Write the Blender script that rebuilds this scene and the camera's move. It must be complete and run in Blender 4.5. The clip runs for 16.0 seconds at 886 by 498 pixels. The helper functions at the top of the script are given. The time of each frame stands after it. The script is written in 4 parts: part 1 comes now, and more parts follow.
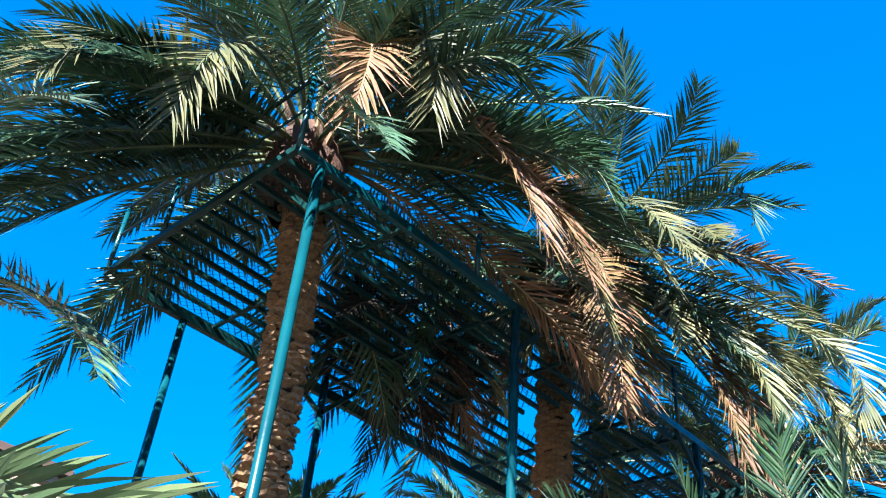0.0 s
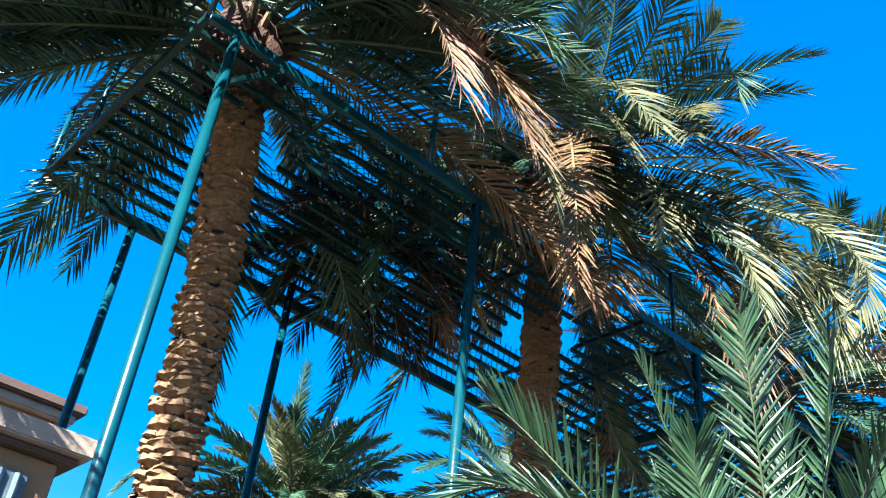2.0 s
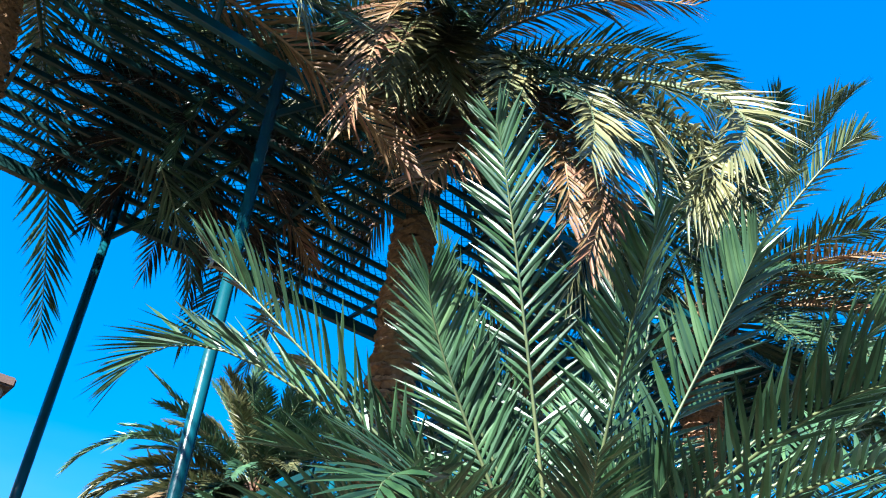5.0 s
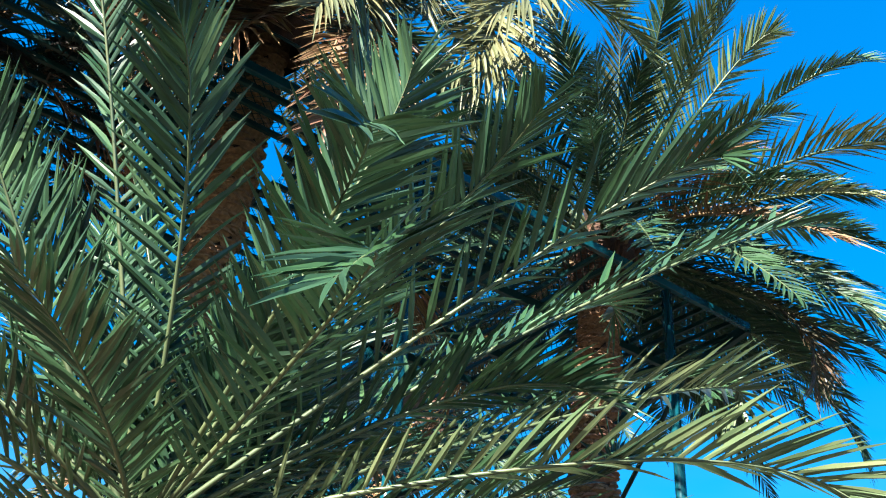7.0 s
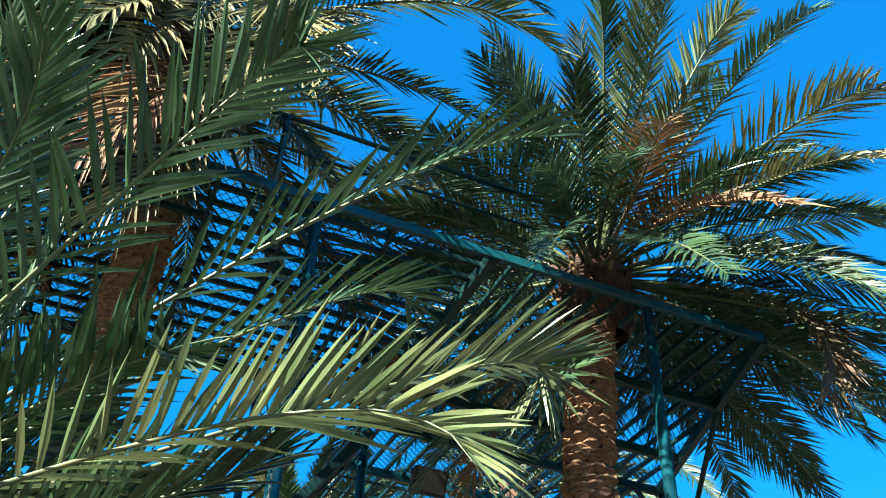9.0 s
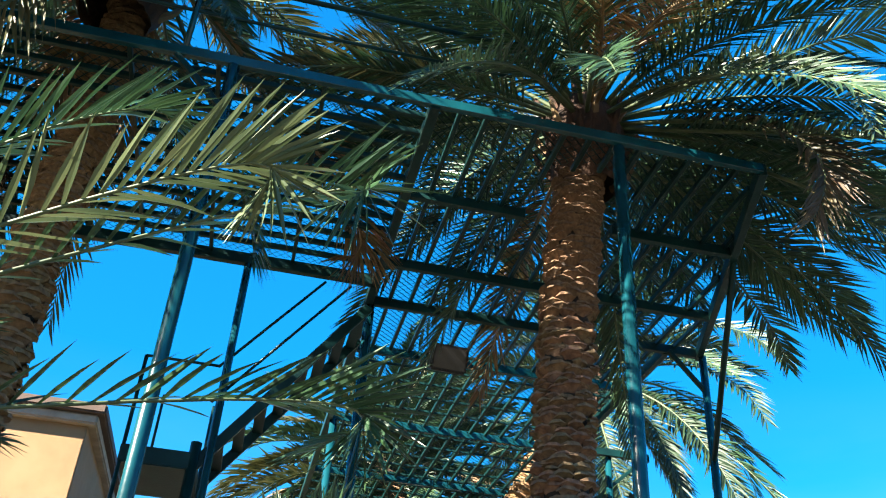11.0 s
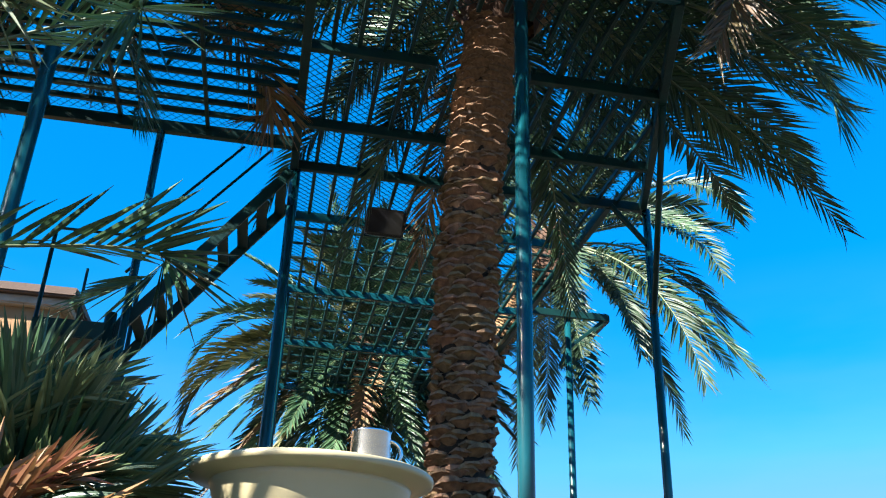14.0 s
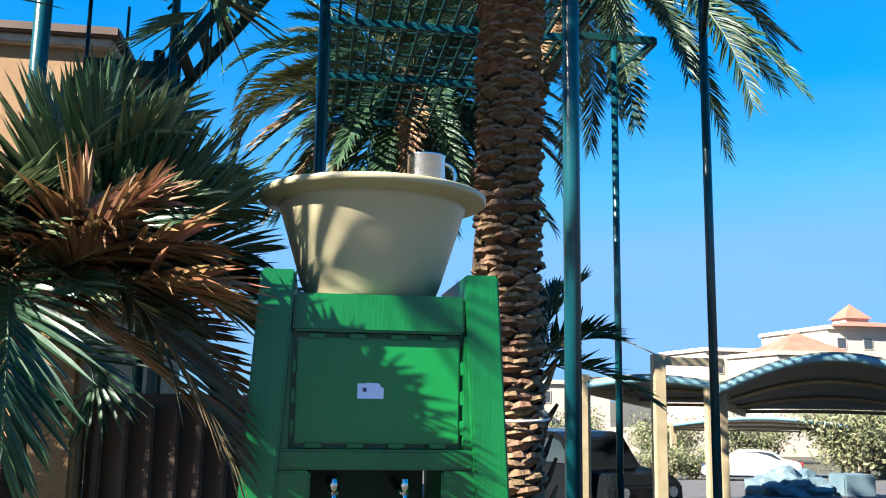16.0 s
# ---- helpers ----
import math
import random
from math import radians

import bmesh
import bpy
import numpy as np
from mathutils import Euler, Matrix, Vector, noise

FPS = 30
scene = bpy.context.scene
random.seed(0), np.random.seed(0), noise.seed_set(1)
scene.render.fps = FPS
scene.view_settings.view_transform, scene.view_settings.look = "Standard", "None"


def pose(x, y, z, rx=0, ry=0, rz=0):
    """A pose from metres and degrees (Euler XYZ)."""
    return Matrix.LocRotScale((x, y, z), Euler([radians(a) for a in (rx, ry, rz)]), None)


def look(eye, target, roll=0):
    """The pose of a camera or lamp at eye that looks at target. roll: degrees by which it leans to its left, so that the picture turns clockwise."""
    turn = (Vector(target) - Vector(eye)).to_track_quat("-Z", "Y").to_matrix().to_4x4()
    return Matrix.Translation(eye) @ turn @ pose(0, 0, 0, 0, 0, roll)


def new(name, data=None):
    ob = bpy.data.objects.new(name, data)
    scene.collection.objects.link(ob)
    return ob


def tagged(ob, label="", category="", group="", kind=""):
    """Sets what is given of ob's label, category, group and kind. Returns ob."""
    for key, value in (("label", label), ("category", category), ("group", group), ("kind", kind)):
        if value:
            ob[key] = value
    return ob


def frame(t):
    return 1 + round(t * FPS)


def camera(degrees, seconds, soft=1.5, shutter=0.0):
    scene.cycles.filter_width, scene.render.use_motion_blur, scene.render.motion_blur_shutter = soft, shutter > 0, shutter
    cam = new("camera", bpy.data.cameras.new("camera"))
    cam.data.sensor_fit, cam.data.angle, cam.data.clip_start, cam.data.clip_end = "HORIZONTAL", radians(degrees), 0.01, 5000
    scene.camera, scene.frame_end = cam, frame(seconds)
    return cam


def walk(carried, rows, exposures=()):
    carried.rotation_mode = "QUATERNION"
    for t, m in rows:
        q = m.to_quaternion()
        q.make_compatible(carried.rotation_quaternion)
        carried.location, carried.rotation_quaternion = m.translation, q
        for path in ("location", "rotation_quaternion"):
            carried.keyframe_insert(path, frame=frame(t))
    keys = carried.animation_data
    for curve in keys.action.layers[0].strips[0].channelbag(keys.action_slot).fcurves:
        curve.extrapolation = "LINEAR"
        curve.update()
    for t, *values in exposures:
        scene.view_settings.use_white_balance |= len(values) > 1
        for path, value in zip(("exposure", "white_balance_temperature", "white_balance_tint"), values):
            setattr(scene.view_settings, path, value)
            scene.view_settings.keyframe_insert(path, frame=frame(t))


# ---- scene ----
cam = camera(51.9, 16.0, soft=1.1)
PATH = [
    (0, (-10.328, 0.633, 1.607), (-9.203, 1.748, 2.828), 5.1),
    (0.5, (-10.008, 0.598, 1.606), (-8.943, 1.794, 2.804), 6.9),
    (1, (-9.707, 0.563, 1.595), (-8.653, 1.791, 2.77), 7.0),
    (1.5, (-9.379, 0.543, 1.597), (-8.319, 1.786, 2.75), 6.7),
    (2, (-9.022, 0.549, 1.595), (-7.952, 1.796, 2.735), 6.3),
    (2.5, (-8.649, 0.537, 1.602), (-7.578, 1.792, 2.732), 6.2),
    (3, (-8.269, 0.503, 1.596), (-7.209, 1.77, 2.724), 5.9),
    (3.2, (-8.116, 0.49, 1.599), (-7.062, 1.762, 2.726), 5.9),
    (5.3, (-6.46, 0.374, 1.577), (-5.465, 1.688, 2.71), 5.4),
    (5.5, (-6.265, 0.343, 1.578), (-5.272, 1.662, 2.707), 5.4),
    (6, (-5.732, 0.234, 1.589), (-4.753, 1.57, 2.709), 5.3),
    (6.5, (-5.199, 0.128, 1.606), (-4.228, 1.483, 2.71), 5.0),
    (7, (-4.7, 0.019, 1.607), (-3.753, 1.399, 2.702), 4.6),
    (7.5, (-4.166, -0.087, 1.605), (-3.293, 1.333, 2.71), 4.6),
    (8, (-3.657, -0.167, 1.62), (-2.919, 1.219, 2.859), 5.9),
    (8.5, (-3.136, -0.207, 1.627), (-2.489, 1.162, 2.934), 4.3),
    (9, (-2.616, -0.191, 1.598), (-2.033, 1.235, 2.874), 2.5),
    (9.5, (-2.12, -0.187, 1.597), (-1.603, 1.314, 2.814), 2.2),
    (9.7, (-1.945, -0.178, 1.598), (-1.462, 1.355, 2.787), 2.0),
    (11.8, (-0.387, 0.024, 1.615), (-0.106, 1.699, 2.671), 4.5),
    (12, (-0.29, 0.049, 1.618), (-0.016, 1.739, 2.652), 4.3),
    (12.5, (-0.156, 0.106, 1.609), (0.124, 1.829, 2.586), 3.5),
    (13, (-0.064, 0.117, 1.604), (0.233, 1.867, 2.526), 2.7),
    (13.5, (0.017, 0.117, 1.603), (0.331, 1.88, 2.494), 2.3),
    (14, (0.057, 0.123, 1.609), (0.385, 1.888, 2.49), 1.8),
    (14.5, (0.06, 0.133, 1.616), (0.398, 1.899, 2.494), 1.4),
    (15, (0.055, 0.135, 1.615), (0.393, 1.932, 2.423), 1.4),
    (15.5, (0.047, 0.082, 1.575), (0.356, 1.971, 2.153), 1.0),
    (16, (0.014, 0.01, 1.552), (0.292, 1.964, 1.874), 0.9),
]
walk(cam, [(t, look(eye, target, roll)) for t, eye, target, roll in PATH], [(0.0, 2.75, 5950, 12), (3.0, 2.75, 6000, 11), (5.5, 2.75, 6200, 9), (7.0, 2.7, 6600, 8), (8.5, 2.65, 6700, 8), (9.5, 2.9, 7300, 6), (12.0, 2.95, 7100, 6), (13.0, 2.85, 7000, 7), (13.5, 2.65, 6700, 8), (15.0, 2.6, 6600, 8), (15.5, 2.5, 6600, 8), (16.0, 2.4, 6600, 8)])

# ---- sky and sun ----
SUN = Vector((-0.755, -0.345, 0.557)).normalized()
world = bpy.data.worlds.new("sky")
scene.world = world
world.use_nodes = True
wn, wl = world.node_tree.nodes, world.node_tree.links
sky = wn.new("ShaderNodeTexSky")
sky.sky_type = "NISHITA"
sky.sun_disc = False
sky.sun_elevation = math.asin(SUN.z)
sky.sun_rotation = math.atan2(SUN.x, SUN.y)
sky.air_density, sky.dust_density, sky.ozone_density = 1.0, 0.7, 4.0
vivid = wn.new("ShaderNodeHueSaturation")
vivid.inputs["Saturation"].default_value = 2.0
vivid.inputs["Hue"].default_value = 0.510
soften = wn.new("ShaderNodeGamma")
soften.inputs["Gamma"].default_value = 0.6
wl.new(sky.outputs[0], soften.inputs["Color"])
wl.new(soften.outputs[0], vivid.inputs["Color"])
clear = wn.new("ShaderNodeMixRGB")
clear.blend_type = "DARKEN"
clear.inputs[0].default_value = 1.0
clear.inputs[2].default_value = (0.48, 1.2, 2.4, 1)
wl.new(vivid.outputs[0], clear.inputs[1])
# thin high cloud low over the horizon
view, squash, wisps = wn.new("ShaderNodeTexCoord"), wn.new("ShaderNodeMapping"), wn.new("ShaderNodeTexNoise")
squash.inputs["Scale"].default_value = (1.2, 1.2, 5.0)
wisps.inputs["Scale"].default_value, wisps.inputs["Detail"].default_value = 3.2, 5
wl.new(view.outputs["Generated"], squash.inputs[0])
wl.new(squash.outputs[0], wisps.inputs["Vector"])
split, low, veil, amount = wn.new("ShaderNodeSeparateXYZ"), wn.new("ShaderNodeMapRange"), wn.new("ShaderNodeMapRange"), wn.new("ShaderNodeMath")
wl.new(view.outputs["Generated"], split.inputs[0])
wl.new(split.outputs["Z"], low.inputs[0])
low.inputs[1].default_value, low.inputs[2].default_value, low.inputs[3].default_value, low.inputs[4].default_value = 0.0, 0.42, 0.55, 0.0
wl.new(wisps.outputs[0], veil.inputs[0])
veil.inputs[1].default_value, veil.inputs[2].default_value, veil.inputs[3].default_value = 0.35, 0.8, 0.15
amount.operation = "MULTIPLY"
wl.new(low.outputs[0], amount.inputs[0])
wl.new(veil.outputs[0], amount.inputs[1])
hazy = wn.new("ShaderNodeMixRGB")
hazy.inputs[2].default_value = (0.72, 1.3, 2.2, 1)
wl.new(amount.outputs[0], hazy.inputs[0])
wl.new(clear.outputs[0], hazy.inputs[1])
wl.new(hazy.outputs[0], wn["Background"].inputs[0])
wn["Background"].inputs[1].default_value = 0.094
sun_data = bpy.data.lights.new("sun", "SUN")
sun_data.energy, sun_data.angle, sun_data.color = 5.0, radians(0.53), (1.0, 0.95, 0.88)
sun = new("sun", sun_data)
sun.matrix_world = look(SUN * 50, (0, 0, 0))


# ---- materials ----
def mat(name, base, rough=0.6, metal=0.0, second=None, scale=6.0, bump=0.0, bump_scale=40.0, stretch=(1, 1, 1), island=0.0, spec=0.5):
    m = bpy.data.materials.new(name)
    m.use_nodes = True
    n, l = m.node_tree.nodes, m.node_tree.links
    b = n["Principled BSDF"]
    b.inputs["Roughness"].default_value, b.inputs["Metallic"].default_value = rough, metal
    b.inputs["Specular IOR Level"].default_value = spec
    co = n.new("ShaderNodeTexCoord")
    mp = n.new("ShaderNodeMapping")
    mp.inputs["Scale"].default_value = stretch
    l.new(co.outputs["Object"], mp.inputs[0])
    second = second or tuple(c * 0.7 for c in base)
    tex = n.new("ShaderNodeTexNoise")
    tex.inputs["Scale"].default_value, tex.inputs["Detail"].default_value = scale, 6
    l.new(mp.outputs[0], tex.inputs["Vector"])
    ramp = n.new("ShaderNodeValToRGB")
    ramp.color_ramp.elements[0].position, ramp.color_ramp.elements[1].position = 0.35, 0.68
    ramp.color_ramp.elements[0].color, ramp.color_ramp.elements[1].color = (*second, 1), (*base, 1)
    l.new(tex.outputs[0], ramp.inputs[0])
    out = ramp.outputs[0]
    if island:
        geo, obi = n.new("ShaderNodeNewGeometry"), n.new("ShaderNodeObjectInfo")
        add = n.new("ShaderNodeMath")
        add.operation = "ADD"
        l.new(geo.outputs["Random Per Island"], add.inputs[0])
        l.new(obi.outputs["Random"], add.inputs[1])
        rng = n.new("ShaderNodeMapRange")
        rng.inputs[2].default_value, rng.inputs[3].default_value, rng.inputs[4].default_value = 2.0, 1 - island, 1 + island
        l.new(add.outputs[0], rng.inputs[0])
        hsv = n.new("ShaderNodeHueSaturation")
        l.new(rng.outputs[0], hsv.inputs["Value"])
        hue = n.new("ShaderNodeMapRange")
        hue.inputs[3].default_value, hue.inputs[4].default_value = 0.5 + island * 0.05, 0.5 - island * 0.09
        l.new(geo.outputs["Random Per Island"], hue.inputs[0])
        l.new(hue.outputs[0], hsv.inputs["Hue"])
        l.new(out, hsv.inputs["Color"])
        out = hsv.outputs[0]
    l.new(out, b.inputs["Base Color"])
    if bump:
        fine = n.new("ShaderNodeTexNoise")
        fine.inputs["Scale"].default_value, fine.inputs["Detail"].default_value = bump_scale, 5
        l.new(mp.outputs[0], fine.inputs["Vector"])
        bp = n.new("ShaderNodeBump")
        bp.inputs["Strength"].default_value, bp.inputs["Distance"].default_value = bump, 0.02
        l.new(fine.outputs[0], bp.inputs["Height"])
        l.new(bp.outputs[0], b.inputs["Normal"])
    m["shader_out"] = out.node.name
    return m


def leafy(name, base, second, rough, glow):
    """A leaf surface that lets some light through."""
    m = mat(name, base, rough, second=second, scale=2.5, island=0.45, spec=0.35)
    n, l = m.node_tree.nodes, m.node_tree.links
    tr, mix = n.new("ShaderNodeBsdfTranslucent"), n.new("ShaderNodeMixShader")
    l.new(n[m["shader_out"]].outputs[0], tr.inputs[0])
    mix.inputs[0].default_value = glow
    l.new(n["Principled BSDF"].outputs[0], mix.inputs[1])
    l.new(tr.outputs[0], mix.inputs[2])
    l.new(mix.outputs[0], n["Material Output"].inputs[0])
    return m


LEAF_GREEN = leafy("palm_leaf_green", (0.042, 0.092, 0.046), (0.014, 0.038, 0.020), 0.42, 0.08)
LEAF_PALE = leafy("palm_leaf_yellowing", (0.115, 0.118, 0.046), (0.06, 0.07, 0.03), 0.5, 0.12)
LEAF_DRY = leafy("palm_leaf_dry", (0.20, 0.122, 0.05), (0.10, 0.065, 0.03), 0.6, 0.08)
LEAF_YOUNG = leafy("palm_leaf_young", (0.040, 0.090, 0.043), (0.012, 0.036, 0.019), 0.38, 0.10)
# dead leaf, taken near black so the colour also holds the clump's shade
LEAF_DEAD_SHADED = leafy("palm_leaf_dead_shaded", (0.02, 0.014, 0.009), (0.009, 0.007, 0.004), 0.8, 0.03)
# green leaf lightened in colour to look sunlit
LEAF_SUNLIT = leafy("palm_leaf_sunlit", (0.13, 0.17, 0.08), (0.07, 0.11, 0.05), 0.36, 0.16)
# orange dry leaf, lightened in colour to offset the shade inside the bush
LEAF_ORANGE = leafy("palm_leaf_orange_lightened", (0.27, 0.142, 0.056), (0.15, 0.08, 0.034), 0.6, 0.12)
# green leaf darkened in colour, for fronds viewed from their shaded side
LEAF_SHADED = leafy("palm_leaf_shaded", (0.030, 0.062, 0.030), (0.012, 0.030, 0.016), 0.5, 0.06)
LEAF_OLIVE = leafy("palm_leaf_olive", (0.10, 0.073, 0.034), (0.045, 0.042, 0.02), 0.5, 0.1)
RACHIS = mat("frond_stalk", (0.09, 0.11, 0.045), 0.5, second=(0.04, 0.065, 0.03), scale=3)
RACHIS_DRY = mat("frond_stalk_dry", (0.26, 0.17, 0.08), 0.6, second=(0.14, 0.085, 0.04), scale=3)
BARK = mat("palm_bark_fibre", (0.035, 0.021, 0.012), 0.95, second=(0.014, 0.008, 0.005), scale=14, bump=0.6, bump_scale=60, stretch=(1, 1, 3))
BOOT = mat("palm_leaf_base", (0.29, 0.178, 0.08), 0.85, second=(0.15, 0.09, 0.042), scale=9, bump=0.6, bump_scale=45, stretch=(2.5, 2.5, 1), island=0.15)
BOOT_BROWN = mat("brown_palm_leaf_base", (0.25, 0.152, 0.076), 0.85, second=(0.12, 0.07, 0.036), scale=9, bump=0.6, bump_scale=45, stretch=(2.5, 2.5, 1), island=0.25)
CROWN = mat("crown_fibre", (0.10, 0.045, 0.024), 0.9, second=(0.03, 0.016, 0.01), scale=12, bump=0.7, bump_scale=70, stretch=(1, 1, 0.3))
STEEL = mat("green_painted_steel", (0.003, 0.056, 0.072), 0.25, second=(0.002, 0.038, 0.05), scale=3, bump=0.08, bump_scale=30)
# the same green paint, darkened in colour for members seen in shade
STEEL_SHADED = mat("green_painted_steel_shaded", (0.003, 0.032, 0.030), 0.45, second=(0.002, 0.018, 0.018), scale=4, bump=0.1, bump_scale=40, spec=0.25)
LAMP_BLACK = mat("black_lamp_housing", (0.007, 0.006, 0.006), 0.5)
GLASS_DARK = mat("lamp_glass", (0.03, 0.03, 0.035), 0.08)
STUCCO = mat("tan_stucco", (0.29, 0.172, 0.088), 0.9, second=(0.245, 0.142, 0.07), scale=1.6, bump=0.5, bump_scale=90)
CORNICE = mat("brown_cornice", (0.10, 0.06, 0.045), 0.8, second=(0.07, 0.043, 0.032), scale=2, bump=0.2)
CORNICE_PALE = mat("pale_cornice", (0.36, 0.285, 0.22), 0.85, second=(0.27, 0.21, 0.16), scale=4, bump=0.4, bump_scale=25)
CAB = mat("green_gloss_paint", (0.003, 0.115, 0.028), 0.3, second=(0.002, 0.088, 0.02), scale=2.2, bump=0.09, bump_scale=22, stretch=(5, 5, 0.35))
# cabinet green with the shade of the tap recess put into its colour
CAB_NICHE_SHADE = mat("green_paint_niche_shade", (0.003, 0.04, 0.012), 0.6, second=(0.002, 0.022, 0.008), scale=3)
CAB_PANEL = mat("green_sheet_paint", (0.003, 0.145, 0.03), 0.3, second=(0.002, 0.115, 0.022), scale=1.5, bump=0.06, bump_scale=10)
CREAM = mat("cream_plastic", (0.42, 0.365, 0.225), 0.38, second=(0.38, 0.325, 0.195), scale=2, bump=0.05, bump_scale=12)
METAL = mat("brushed_steel", (0.72, 0.72, 0.72), 0.22, 1.0, second=(0.62, 0.62, 0.62), scale=8, stretch=(1, 1, 8))
CHROME = mat("chrome", (0.75, 0.75, 0.75), 0.12, 1.0)
PAPER = mat("sticker_paper", (0.62, 0.68, 0.85), 0.6, second=(0.55, 0.62, 0.8))
INK = mat("ink", (0.03, 0.04, 0.12), 0.6)
# near ground stays out of view; dark colours keep its bounce low
PAVE = mat("low_bounce_paving", (0.06, 0.055, 0.05), 0.9, second=(0.042, 0.038, 0.034), scale=1.4, bump=0.4, bump_scale=30)
SAND = mat("low_bounce_soil", (0.065, 0.052, 0.035), 0.95, second=(0.036, 0.036, 0.02), scale=0.7, bump=0.6, bump_scale=12)
ASPHALT = mat("asphalt", (0.085, 0.08, 0.076), 0.9, second=(0.058, 0.055, 0.054), scale=1.1, bump=0.4, bump_scale=60)
CANVAS = mat("shade_fabric", (0.17, 0.175, 0.155), 0.85, second=(0.13, 0.135, 0.12), scale=1.5, bump=0.1)
CANVAS_LIGHT = mat("white_shade_fabric", (0.55, 0.54, 0.5), 0.8, second=(0.48, 0.47, 0.43), scale=1.5)
POST_TAN = mat("tan_steel_post", (0.34, 0.27, 0.16), 0.5, second=(0.27, 0.21, 0.12), scale=5)
CAR_BLACK = mat("black_car_paint", (0.005, 0.006, 0.007), 0.22, second=(0.005, 0.006, 0.007), spec=0.12)
CAR_WHITE = mat("white_car_paint", (0.42, 0.42, 0.41), 0.2, second=(0.38, 0.38, 0.375))
CAR_GLASS = mat("car_glass", (0.02, 0.03, 0.035), 0.05, second=(0.02, 0.03, 0.035))
RUBBER = mat("rubber", (0.02, 0.02, 0.02), 0.8)
RED_LIGHT = mat("red_lens", (0.5, 0.02, 0.015), 0.2)
HOUSE_WHITE = mat("white_render", (0.42, 0.36, 0.30), 0.9, second=(0.36, 0.31, 0.26), scale=0.3)
ROOF_RED = mat("red_roof_tile", (0.40, 0.13, 0.08), 0.8, second=(0.32, 0.09, 0.06), scale=0.5)
WINDOW_DARK = mat("window_glass", (0.05, 0.06, 0.07), 0.08)
SCRUB = leafy("scrub_leaf", (0.17, 0.175, 0.09), (0.09, 0.10, 0.05), 0.6, 0.15)
TWIG = mat("twig", (0.2, 0.15, 0.1), 0.9)
TARP = mat("blue_tarpaulin", (0.10, 0.145, 0.16), 0.7, second=(0.06, 0.10, 0.12), scale=1.5, bump=0.5, bump_scale=6)
CABLE = mat("cable_white", (0.7, 0.7, 0.68), 0.5)


# ---- builders ----
def empty(name, at=(0, 0, 0)):
    ob = new(name)
    ob.empty_display_size = 0.1
    ob.location = at
    return ob


def raw(name, verts, faces, material, parent=None, label="", smooth=False):
    me = bpy.data.meshes.new(name)
    me.from_pydata([tuple(v) for v in verts], [], faces)
    me.materials.append(material)
    if smooth:
        me.polygons.foreach_set("use_smooth", [True] * len(me.polygons))
    ob = new(name, me)
    if parent:
        ob.parent = parent
        ob.location = -parent_origin(parent)
    if label:
        ob["label"] = label
    return ob


def parent_origin(ob):
    at = Vector((0, 0, 0))
    while ob:
        at += Vector(ob.location)
        ob = ob.parent
    return at


def part(name, bm, material, parent=None, label="", smooth=False):
    me = bpy.data.meshes.new(name)
    bm.to_mesh(me)
    bm.free()
    me.materials.append(material)
    if smooth:
        me.polygons.foreach_set("use_smooth", [True] * len(me.polygons))
    ob = new(name, me)
    if parent:
        ob.parent = parent
        ob.location = -parent_origin(parent)
    if label:
        ob["label"] = label
    return ob


def tube_bm(a, b, r, sides=12, r2=None, bm=None):
    a, b = Vector(a), Vector(b)
    bm = bm or bmesh.new()
    m = Matrix.Translation((a + b) / 2) @ (b - a).to_track_quat("Z", "Y").to_matrix().to_4x4()
    bmesh.ops.create_cone(bm, segments=sides, radius1=r, radius2=r if r2 is None else r2, depth=(b - a).length, cap_ends=True, matrix=m)
    return bm


def bar_bm(a, b, w, h, bm=None, bevel=0.004):
    """A rectangular bar from a to b, w wide and h high."""
    a, b = Vector(a), Vector(b)
    keep = bm
    bm = bmesh.new()
    q = (b - a).to_track_quat("Y", "Z").to_matrix().to_4x4()
    bmesh.ops.create_cube(bm, size=1, matrix=Matrix.Translation((a + b) / 2) @ q @ Matrix.Diagonal((w, (b - a).length, h, 1)))
    if bevel:
        bmesh.ops.bevel(bm, geom=bm.edges[:], offset=bevel, segments=1, affect="EDGES")
    if keep is None:
        return bm
    me = bpy.data.meshes.new("tmp")
    bm.to_mesh(me)
    bm.free()
    keep.from_mesh(me)
    bpy.data.meshes.remove(me)
    return keep


def box_bm(lo, hi, bevel=0.01, bm=None):
    lo, hi = Vector(lo), Vector(hi)
    keep = bm
    bm = bmesh.new()
    bmesh.ops.create_cube(bm, size=1, matrix=Matrix.Translation((lo + hi) / 2) @ Matrix.Diagonal((*(hi - lo), 1)))
    if bevel:
        bmesh.ops.bevel(bm, geom=bm.edges[:], offset=bevel, segments=2, affect="EDGES")
    if keep is None:
        return bm
    me = bpy.data.meshes.new("tmp")
    bm.to_mesh(me)
    bm.free()
    keep.from_mesh(me)
    bpy.data.meshes.remove(me)
    return keep


def lathe_bm(profile, at, sides=48, tall=1.0):
    """A turned shape from (radius, height) pairs."""
    bm = bmesh.new()
    rings = []
    for r, z in profile:
        rings.append([bm.verts.new((at[0] + r * math.cos(2 * math.pi * k / sides), at[1] + r * math.sin(2 * math.pi * k / sides), at[2] + z * tall)) for k in range(sides)])
    for lower, upper in zip(rings, rings[1:]):
        for k in range(sides):
            bm.faces.new((lower[k], lower[(k + 1) % sides], upper[(k + 1) % sides], upper[k]))
    bm.normal_update()
    return bm


